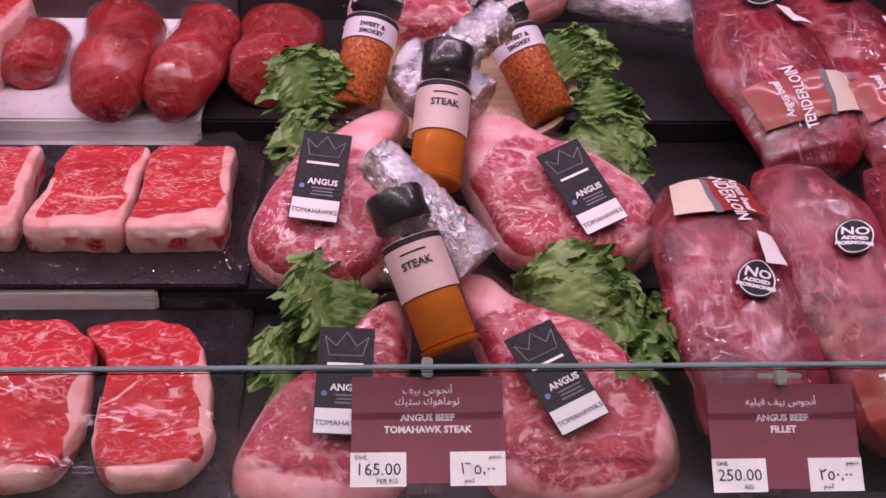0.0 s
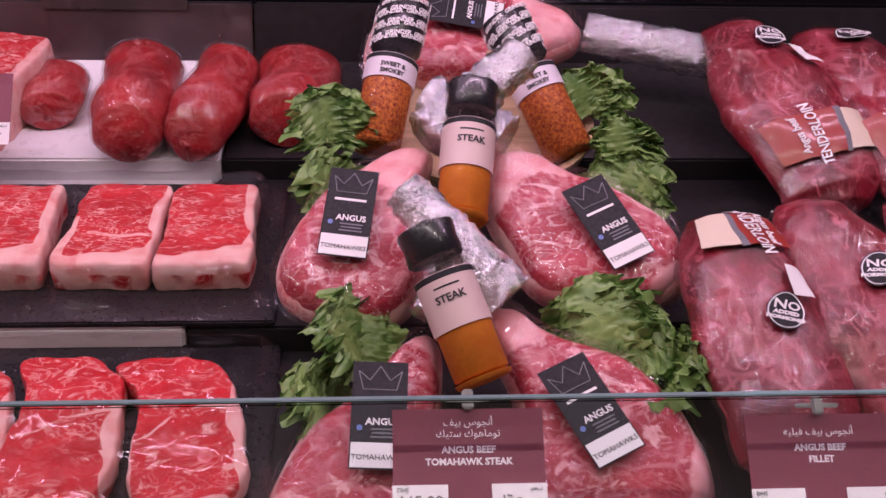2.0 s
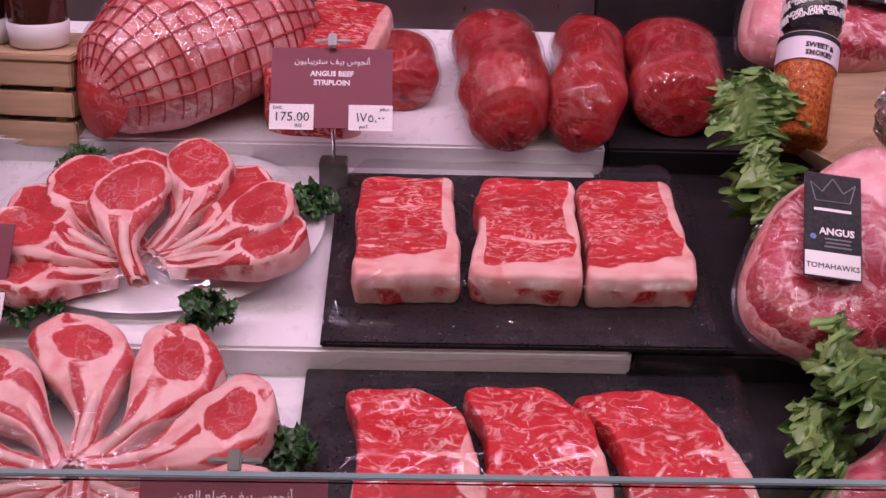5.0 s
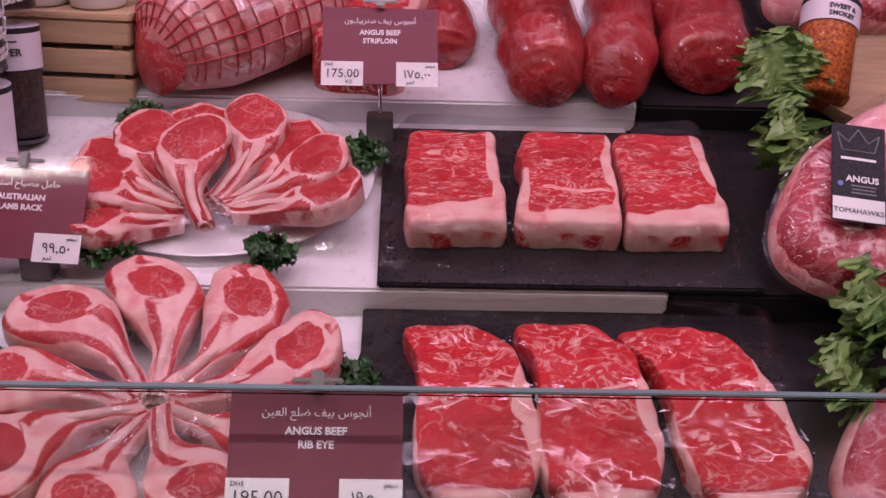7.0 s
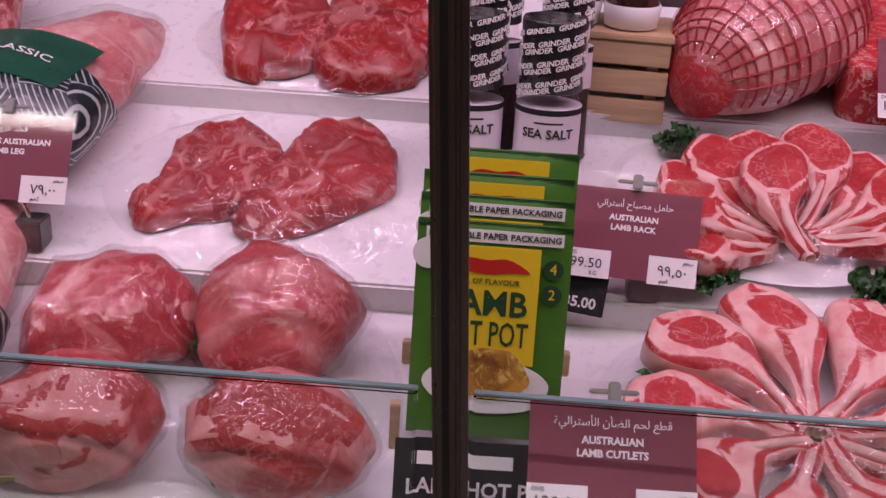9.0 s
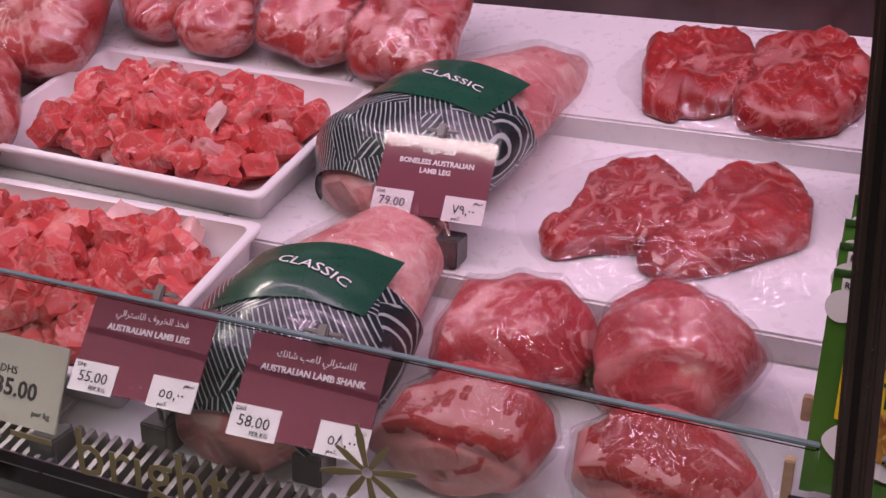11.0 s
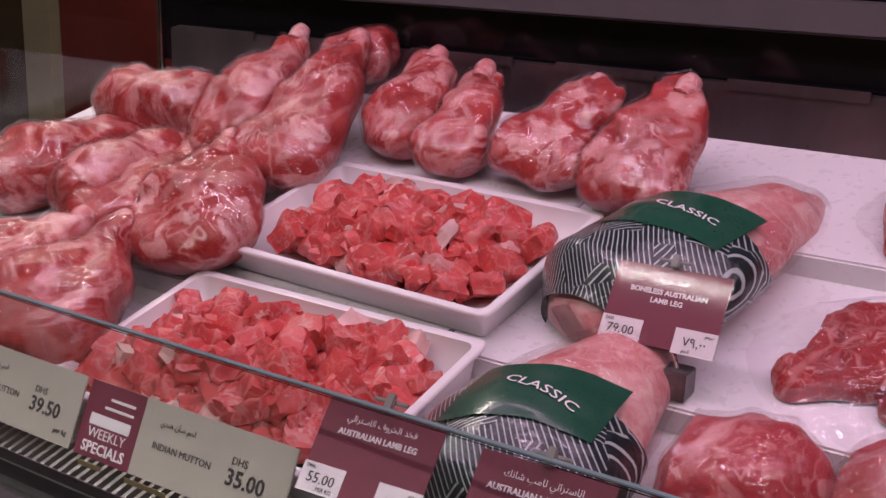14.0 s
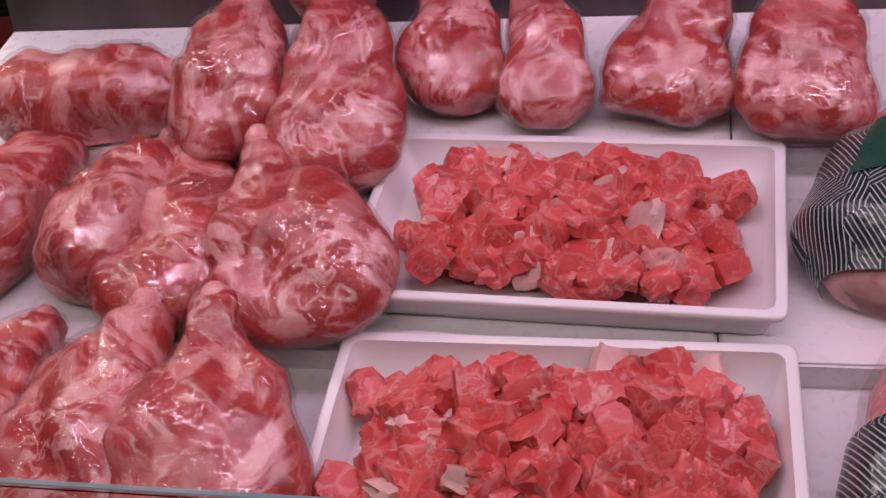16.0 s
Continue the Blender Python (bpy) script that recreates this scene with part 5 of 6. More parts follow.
def sleeved_leg(m, L, w, h, seed, a_mid, turn):
    sec = [(0, 0, w * 0.5, h * 0.5, 0), (L * 0.12, 0, w * 0.95, h * 0.9, 0), (L * 0.35, 0, w, h, 0), (L * 0.6, 0, w * 0.85, h * 0.95, 0), (L * 0.85, 0, w * 0.55, h * 0.75, 0), (L, 0, w * 0.2, h * 0.4, 0)]
    root = thing("lamb_leg_pack", m, "boneless lamb leg in film with a dark green printed sleeve", "packed lamb leg", "packed lamb legs")
    part("meat", loft(sec, 32, 6, 0.006, 12, seed, 0.3), LAMB_FAT, root, "pale pink fatty lamb", smooth=True)
    part("printed_sleeve", band(sec, 0.01, 0.46, -0.45, 3.6, 0.0105, 22, 44, seed=seed, skew=-0.1), SLEEVE, root, "dark sleeve with white wavy lines", smooth=True)
    b = part("green_band", band(sec, 0.28, 0.52, a_mid - 0.6, a_mid + 0.8, 0.012, 12, 20, seed=seed, skew=-0.12), GREEN, root, "dark green label band", smooth=True)
    ob = words("CLASSIC", 0.0135, PRINT, root, Matrix.Identity(4), bold=0.0)
    drape(ob, skin_of(sec, L, 0.40, a_mid + 0.05, 0.0135, 0.006, 12, seed), turn)
    f = part("plastic_wrap", loft(sec, 40, 8, 0.006, 12, seed, 0.3, 0.007, 0.003), WRAP, root, "clear shiny plastic wrap", smooth=True)
    f.visible_shadow = False
    return root


sleeved_leg(on(2, -1.325, 0.05, 0.003, -21), 0.34, 0.082, 0.10, 4.0, 1.4, 14)
sleeved_leg(on(1, -1.292, 0.03, 0.003, -6), 0.33, 0.086, 0.105, 9.0, 1.4, -4)

# boned leg and trimmings on film sheets
def pillow(pts, thick, seed, grow=0.0, lump=0.004, freq=30, wrinkle=0.0):
    """A slab with a domed, lumpy top over the outline pts."""
    cx, cy = sum(p[0] for p in pts) / len(pts), sum(p[1] for p in pts) / len(pts)
    rim = blob(pts, 72)
    bm = bmesh.new()
    n = 14
    rings = []
    for i in range(1, n + 1):
        u = i / n
        ring = []
        for x, y in rim:
            d = Vector((x - cx, y - cy, 0))
            p = Vector((cx, cy, 0)) + d * u + d.normalized() * grow * u
            edge = max(0.0, 1 - u**7) ** 0.5
            z = thick * (0.42 + 0.58 * edge) + lump * noise.noise(p * freq + Vector((seed, -seed, 0))) + 0.4 * lump * noise.noise(p * freq * 3 + Vector((seed, 0, 0)))
            z += grow * 0.7 + wrinkle * abs(noise.noise((p.x * freq * 1.3 + seed, p.y * freq * 4, seed)))
            ring.append(bm.verts.new((p.x, p.y, z)))
        rings.append(ring)
    low = [bm.verts.new((v.co.x, v.co.y, 0)) for v in rings[-1]]
    rings.append(low)
    m = len(rim)
    for a, b in zip(rings, rings[1:]):
        for k in range(m):
            bm.faces.new((a[k], a[(k + 1) % m], b[(k + 1) % m], b[k]))
    bm.faces.new(rings[0])
    bm.faces.new(low[::-1])
    return bm


def flat_cut(d, x, s, pts, thick, seed, label, mat=LAMB_LEAN, rz=0):
    root = thing("boned_lamb_leg", on(d, x, s, 0.003, rz), label, "lamb cut", "boned lamb legs")
    bm = pillow(rough_outline(pts, 0.012, seed, 22), thick, seed, 0.0, 0.011, 36)
    part("meat", bm, mat, root, smooth=True)
    return root


OPEN_LAMB = flesh("opened_lamb", (0.36, 0.022, 0.022), (0.22, 0.009, 0.011), (0.66, 0.33, 0.3), 0.45, 15, 0.12, 0.4, 30, (1, 1, 1), 0.5, 0.1, speck=0.15, blot_share=0.385)
flat_cut(2, -1.085, 0.12, [(-0.06, -0.07), (-0.02, -0.07), (0.045, -0.03), (0.06, 0.05), (0.02, 0.085), (-0.035, 0.075), (-0.045, 0.0)], 0.02, 3, "opened boneless lamb leg piece, dark red with fat", OPEN_LAMB)
flat_cut(2, -0.985, 0.125, [(-0.06, -0.07), (0.0, -0.075), (0.06, 0.0), (0.055, 0.06), (0.015, 0.1), (-0.03, 0.09), (-0.05, 0.02)], 0.022, 5, "opened boneless lamb leg piece, dark red with fat", OPEN_LAMB, -6)
flat_cut(3, -1.06, 0.085, [(-0.05, -0.06), (0.0, -0.075), (0.05, -0.03), (0.05, 0.05), (0.0, 0.1), (-0.06, 0.08), (-0.07, 0.02)], 0.03, 7, "glossy dark red lamb trimmings", OPEN_LAMB)
flat_cut(3, -0.965, 0.09, [(-0.055, -0.07), (0.01, -0.085), (0.06, -0.05), (0.065, 0.05), (0.02, 0.11), (-0.05, 0.09)], 0.03, 9, "glossy dark red lamb trimmings", OPEN_LAMB)
for d, x, s, rx, ry, sd in ((2, -1.03, 0.125, 0.152, 0.125, 3), (3, -1.015, 0.105, 0.14, 0.115, 8)):
    ob = make("film_bag", film_sheet(rx, ry, 0.03, sd), LOOSE, True, on(d, x, s, 0.001))
    ob.visible_shadow = False
    tagged(ob, "clear crinkled film bag over the boned lamb", "film bag", "film bags")

# lamb shanks in a film bag
for k, (x, s, L, w, h, rz) in enumerate(((-1.12, 0.165, 0.135, 0.066, 0.085, -68), (-0.985, 0.15, 0.15, 0.066, 0.1, 10), (-1.115, 0.05, 0.12, 0.066, 0.085, 4), (-0.975, 0.05, 0.11, 0.064, 0.08, -6))):
    m = on(1, x, s, 0.004, rz)
    if k == 0:
        m = on(1, -1.185, 0.195, 0.004, -84)
    sec = [(0, 0, w * 0.08, h * 0.1, h * 0.25), (L * 0.03, 0, w * 0.5, h * 0.55, h * 0.06), (L * 0.14, 0, w * 0.88, h * 0.88, 0), (L * 0.42, 0.004, w, h, 0), (L * 0.7, 0, w * 0.76, h * 0.82, 0), (L * 0.93, -0.004, w * 0.42, h * 0.5, 0.002), (L, -0.004, w * 0.1, h * 0.12, h * 0.2)]
    sh = cut("lamb_shank", m, sec, SHANK, "pale pink raw lamb shank in a clear film bag", "lamb shank", "lamb shanks", 50 + 3 * k, WRAP, 0.004, 0.017, 13, 36, 0.25, 0.004)
    if k > 1:
        part("cut_face", band(sec, 0.04, 0.62, 0.55, 2.5, 0.0016, 16, 26, 0.017, 13.0, 50 + 3 * k, skew=0.12), LAMB_LEAN, sh, "dark red cut face", smooth=True)
bag = tagged(make("film_bag", film_sheet(0.158, 0.145, 0.012, 31), LOOSE, True, on(1, -1.045, 0.16, 0.002)), "clear shiny film bag over the lamb shanks", "film bag")
bag.visible_shadow = False

# ---------- tomahawk steaks ----------
FOIL_MAT, nt_, out_ = nodes_of("crumpled_foil")
fn_ = noise_node(nt_, 170, 4, 1.2, 0.6)
finish(nt_, out_, (0.85, 0.85, 0.87), 0.11, 1.0, 0.0, fn_.outputs[0], 1.0, 0.005)
LABEL_BLACK = plain("black_label", (0.008, 0.008, 0.011), 0.7, var=0.1)
LABEL_GREY = plain("grey_label_print", (0.16, 0.16, 0.18), 0.6)
CAP = plain("black_plastic_cap", (0.018, 0.018, 0.02), 0.3, coat=0.3, var=0.1)


def tube(points, radii, seg=16, rough=0.0, seed=0.0):
    """A tube along the points; rough crumples it."""
    bm = bmesh.new()
    rings = []
    for i, (p, r) in enumerate(zip(points, radii)):
        t = (Vector(points[min(i + 1, len(points) - 1)]) - Vector(points[max(i - 1, 0)])).normalized()
        q = t.to_track_quat("Z", "Y").to_matrix()
        ring = []
        for k in range(seg):
            a = 2 * math.pi * k / seg
            rr = r + rough * noise.noise((math.cos(a) * 2.3 + seed, math.sin(a) * 2.3, i * 0.9 + seed)) + rough * 0.6 * noise.noise((math.cos(a) * 6 + seed, math.sin(a) * 6, i * 2.1))
            ring.append(bm.verts.new(Vector(p) + q @ Vector((rr * math.cos(a), rr * math.sin(a), 0))))
        rings.append(ring)
    for a, b in zip(rings, rings[1:]):
        for k in range(seg):
            bm.faces.new((a[k], a[(k + 1) % seg], b[(k + 1) % seg], b[k]))
    bm.faces.new(rings[0][::-1])
    bm.faces.new(rings[-1])
    return bm


def along(a, b, n, sag=0.0):
    a, b = Vector(a), Vector(b)
    return [a.lerp(b, i / n) + Vector((0, 0, -sag * math.sin(math.pi * i / n))) for i in range(n + 1)]


def crown_label(root, m, w=0.043, h=0.088):
    lab = part("label", box((-w / 2, -h / 2, 0), (w / 2, h / 2, 0.0006)), LABEL_BLACK, root, "black label with crown outline and white foot")
    lab.matrix_local = m
    part("white_foot", box((-w / 2 + 0.001, -h / 2 + 0.001, 0.0006), (w / 2 - 0.001, -h / 2 + 0.021, 0.001)), CARD, lab)
    words("TOMAHAWKS", 0.0062, INK, lab, pose(0, -h / 2 + 0.009, 0.0012))
    words("ANGUS", 0.0078, PRINT, lab, pose(0.003, -0.006, 0.0009), bold=0.0002)
    for k, ww in enumerate((0.02, 0.018, 0.02)):
        part("print_bar", box((-ww / 2 + 0.004, -0.0125 - 0.0032 * k, 0.0006), (ww / 2 + 0.004, -0.0112 - 0.0032 * k, 0.0009)), LABEL_GREY, lab)
    part("brand_bar", box((-0.014, 0.0115, 0.0006), (0.014, 0.0138, 0.0009)), PRINT, lab, "plain white bar")
    part("seal", lathe([(0.0023, 0.0006), (0.0023, 0.001)], 16), plain("blue_seal", (0.12, 0.2, 0.5), 0.4), lab, m=pose(-0.0145, -0.011, 0))
    pts = [(-0.013, 0.02), (-0.017, 0.036), (-0.008, 0.028), (0, 0.04), (0.008, 0.028), (0.017, 0.036), (0.013, 0.02), (-0.013, 0.02)]
    for a, b in zip(pts, pts[1:]):
        part("crown_line", tube([(*a, 0.0008), (*b, 0.0008)], [0.0005, 0.0005], 6), LABEL_GREY, lab)


def tomahawk(m, pts, thick, seed, label_m, foil=(), bone=None):
    root = thing("tomahawk_steak", m, "vacuum-packed beef tomahawk steak with foil-wrapped rib bone", "steak", "tomahawk steaks")
    part("meat", set_fat(pillow(pts, thick, seed), lambda p: 0.5 + (math.hypot(p.x, p.y) / 0.09 - 0.84 + 0.3 * noise.noise(p * 20 + Vector((seed, 0, 0)))) * 3.0), TOMA, root, "dark pink marbled beef", smooth=True)
    rim = [(x * 1.0, y * 1.0) for x, y in pts]
    part("fat_rim", pillow([(x * 1.03, y * 1.03) for x, y in rim], thick * 0.72, seed + 2, 0.001), LAMB_FAT, root, "pale fat edge", smooth=True)
    f = part("plastic_wrap", pillow([(x * 1.06, y * 1.06) for x, y in pts], thick * 1.02, seed, 0.004, wrinkle=0.004), VACUUM, root, "crinkled clear vacuum film", smooth=True)
    f.visible_shadow = False
    crown_label(root, label_m)
    inv = m.inverted()
    if foil:
        a, b, r0, r1 = foil
        pp = [inv @ p for p in along(a, b, 26)]
        part("foil_bone", tube(pp, [1.2 * (r0 + (r1 - r0) * i / 26) for i in range(27)], 26, 0.0045, seed), FOIL_MAT, root, "crumpled silver foil round the bone", smooth=True)
    return root


LEAN_T = 40
tomahawk(pose(-0.05, 0.222, 0.985, LEAN_T), [(-0.064, -0.01), (-0.054, -0.05), (0, -0.072), (0.045, -0.058), (0.062, 0), (0.056, 0.05), (0.072, 0.10), (0.045, 0.11), (0.0, 0.08), (-0.035, 0.05)], 0.036, 1.0, pose(-0.004, 0.02, 0.0485, 3, 0, -8), ((0.018, 0.285, 1.085), (0.112, 0.345, 1.15), 0.02, 0.017))
tomahawk(pose(0.152, 0.222, 0.985, LEAN_T), [(-0.08, 0.05), (-0.062, 0.0), (-0.035, -0.045), (0.03, -0.058), (0.085, -0.04), (0.096, 0.0), (0.062, 0.048), (0.0, 0.08), (-0.04, 0.105), (-0.068, 0.1)], 0.036, 5.0, pose(0.022, 0.01, 0.0485, 3, 0, 27), ((0.092, 0.29, 1.08), (0.022, 0.33, 1.115), 0.02, 0.017))
tomahawk(pose(-0.042, 0.062, 0.885, 36), [(-0.07, -0.05), (-0.06, -0.085), (0, -0.095), (0.055, -0.08), (0.058, 0), (0.062, 0.075), (0.04, 0.088), (0, 0.04), (-0.042, 0.008)], 0.034, 9.0, pose(0.012, 0.004, 0.0465, 3, 0, -3), ((0.012, 0.11, 0.975), (0.035, 0.15, 1.02), 0.014, 0.012))
tomahawk(pose(0.141, 0.062, 0.89, 36), [(-0.058, -0.08), (0, -0.095), (0.062, -0.082), (0.086, -0.05), (0.072, 0.012), (0.032, 0.058), (-0.03, 0.085), (-0.062, 0.11), (-0.086, 0.1), (-0.062, 0.04), (-0.052, -0.02)], 0.036, 13.0, pose(-0.008, 0.0, 0.0485, 3, 0, 27), ((0.078, 0.125, 0.985), (-0.008, 0.175, 1.065), 0.021, 0.015))
tomahawk(pose(0.075, 0.585, 1.115, 42), [(-0.11, -0.03), (-0.06, -0.055), (0.02, -0.055), (0.1, -0.02), (0.13, 0.0), (0.13, 0.03), (0.08, 0.06), (0.0, 0.075), (-0.08, 0.06)], 0.04, 17.0, pose(0.0, 0.015, 0.053, 3, 0, 80), ((0.215, 0.57, 1.14), (0.375, 0.53, 1.115), 0.019, 0.021))


# ---------- seasoning jars ----------
def spice_material(name, a, b, scale):
    m, nt, out = nodes_of(name)
    n = noise_node(nt, scale, 3, 0.2, 0.7)
    r = ramp_node(nt, n.outputs[0], [(0.36, a), (0.64, b)])
    finish(nt, out, r.outputs[0], 0.6, 0, 0.0, n.outputs[0], 0.4, 0.001)
    return m


ORANGE = spice_material("orange_seasoning", (0.62, 0.17, 0.012), (0.72, 0.23, 0.02), 60)
CHILLI = spice_material("chilli_flakes", (0.2, 0.012, 0.006), (0.7, 0.22, 0.04), 300)
SALT = spice_material("sea_salt", (0.7, 0.68, 0.68), (0.85, 0.83, 0.82), 300)
PEPPER = spice_material("pepper_corns", (0.015, 0.012, 0.012), (0.09, 0.05, 0.04), 300)
JAR_LABEL = plain("pale_pink_label", (0.66, 0.5, 0.47), 0.45, var=0.03)
SALT_LABEL = plain("pale_lilac_label", (0.72, 0.66, 0.72), 0.45, var=0.04)


def wrapped_words(text, size, mat, parent, r, z, aim, bold=0.0, slant=0.0):
    """Writing bent round an upright jar of radius r."""
    ob = words(text, size, mat, parent, Matrix.Identity(4), bold=bold)
    for v in ob.data.vertices:
        a = radians(aim) + (v.co.x) / r
        zz = z + v.co.y + slant * v.co.x
        rr = r + v.co.z + 0.0004
        v.co = (rr * math.cos(a), rr * math.sin(a), zz)
    return ob


def jar(base, top, r, L, fill, cap_h, label, words_on, group, aim=-90, lab_lo=0.42, lab_mat=JAR_LABEL, printed_cap=False, fill_to=0.5, script=True):
    base, top = Vector(base), Vector(top)
    m = Matrix.Translation(base) @ (top - base).to_track_quat("Z", "Y").to_matrix().to_4x4()
    front = m.to_3x3().inverted() @ Vector((0, -1, 0.15))
    aim = math.degrees(math.atan2(front.y, front.x)) + (aim + 90)
    root = thing("seasoning_jar", m, label, "seasoning jar", group)
    b = L - cap_h
    part("seasoning", lathe([(r * 0.7, 0.004), (r * 0.93, 0.006), (r * 0.93, b * 0.84), (r * 0.3, b * 0.845)], 28), fill, root, smooth=True)
    part("glass", lathe([(r * 0.85, 0), (r, 0.004), (r, b * 0.84), (r * 0.86, b * 0.95), (r * 0.86, b)], 32), CLEAR, root, "clear jar wall", smooth=True).visible_shadow = False
    part("base_ring", lathe([(r * 0.62, -0.0012), (r * 0.9, -0.0006), (r * 0.98, 0.003)], 28), fill if fill in (ORANGE, CHILLI) else CAP, root, smooth=True)
    lo, hi = b * lab_lo, b * 0.86
    part("label", lathe([(r * 1.006, lo), (r * 1.006, hi)], 32), lab_mat, root, "pale paper label", smooth=True)
    part("label_stripe", lathe([(r * 1.012, hi - 0.0055), (r * 1.012, hi - 0.0005)], 32), LABEL_BLACK, root, smooth=True)
    part("cap", lathe([(r * 0.9, b * 0.985), (r * 0.97, b), (r * 0.93, b + cap_h * 0.5), (r * 1.0, b + cap_h - 0.003), (r * 0.96, L), (r * 0.7, L - 0.001)], 32), CAP, root, "black plastic cap", smooth=True)
    yy = hi - 0.014
    if script:
        part("script_bar", wrapped_bar(r * 1.013, radians(aim) - 0.45, radians(aim) + 0.45, yy + 0.001, yy + 0.0025), LABEL_BLACK, root)
        yy -= 0.008
    for w_, size in words_on:
        wrapped_words(w_, size, INK, root, r * 1.012, yy, aim, 0.0002)
        yy -= size * 1.15
    if printed_cap:
        for row in range(7):
            wrapped_words("GRINDER  GRINDER  GRINDER  GRINDER", 0.0064, PRINT, root, r * 1.005, b + 0.004 + row * cap_h * 0.14, aim + (row % 2) * 28, 0.0002, 0.22)
    return root


def wrapped_bar(r, a0, a1, z0, z1, n=10):
    bm = bmesh.new()
    cols = [[bm.verts.new((r * math.cos(a0 + (a1 - a0) * i / n), r * math.sin(a0 + (a1 - a0) * i / n), z)) for z in (z0, z1)] for i in range(n + 1)]
    for p, q in zip(cols, cols[1:]):
        bm.faces.new((p[0], q[0], q[1], p[1]))
    return bm


SJ = "clear jar of orange steak seasoning with black cap"
jar((0.053, 0.058, 0.942), (0.008, 0.125, 1.045), 0.0245, 0.132, ORANGE, 0.027, SJ, [("STEAK", 0.0088)], "steak seasoning jars")
jar((0.045, 0.205, 1.028), (0.06, 0.288, 1.132), 0.0245, 0.132, ORANGE, 0.027, SJ, [("STEAK", 0.0088)], "steak seasoning jars")
GJ = "tall grinder jar of red chilli flakes with printed black cap"
jar((-0.029, 0.385, 1.048), (0.001, 0.475, 1.168), 0.0275, 0.165, CHILLI, 0.052, GJ, [("SWEET &", 0.0066), ("SMOKEY", 0.0066)], "chilli grinders", printed_cap=True, lab_lo=0.62, lab_mat=SALT_LABEL, script=False)
jar((0.172, 0.385, 1.042), (0.108, 0.475, 1.168), 0.0275, 0.165, CHILLI, 0.052, GJ, [("SWEET &", 0.0066), ("SMOKEY", 0.0066)], "chilli grinders", printed_cap=True, lab_lo=0.62, lab_mat=SALT_LABEL, script=False)
SG = "tall sea salt grinder with a printed black cap"
jar((-0.858, 0.327, 0.976), (-0.858, 0.333, 1.136), 0.029, 0.158, SALT, 0.062, SG, [("SEA SALT", 0.0115)], "salt grinders", printed_cap=True, lab_lo=0.02, lab_mat=SALT_LABEL, script=True)
jar((-0.789, 0.327, 0.976), (-0.789, 0.333, 1.136), 0.029, 0.158, SALT, 0.062, SG, [("SEA SALT", 0.0115)], "salt grinders", printed_cap=True, lab_lo=0.02, lab_mat=SALT_LABEL, script=True)
PG = "dark pepper grinder with lilac label and printed cap"
jar((-0.772, 0.386, 0.992), (-0.776, 0.4, 1.16), 0.024, 0.185, PEPPER, 0.062, PG, [("PEPPER", 0.009)], "pepper grinders", printed_cap=True, lab_lo=0.55, lab_mat=SALT_LABEL)
jar((-0.838, 0.386, 0.992), (-0.842, 0.4, 1.16), 0.024, 0.185, PEPPER, 0.062, PG, [("PEPPER", 0.009)], "pepper grinders", printed_cap=True, lab_lo=0.55, lab_mat=SALT_LABEL)

dish = thing("wooden_dish", pose(0.085, 0.455, 1.042, 18), "round pale wooden dish under the chilli grinders", "wooden dish")
part("dish", lathe([(0.09, 0), (0.115, 0.004), (0.122, 0.022), (0.115, 0.022), (0.108, 0.01)], 48), WOOD, dish, smooth=True)
part("peg", tube([(0.0, -0.07, 0.05), (0.0, -0.05, 0.13)], [0.005, 0.005], 10), WOOD, dish)

# ---------- vacuum-packed tenderloins ----------
RED_LABEL = plain("red_brown_label", (0.3, 0.03, 0.02), 0.35, coat=0.3, var=0.08)
CREAM_LABEL = plain("cream_label", (0.68, 0.58, 0.45), 0.45, var=0.03)
TL = "vacuum-packed dark red beef tenderloin with printed labels"


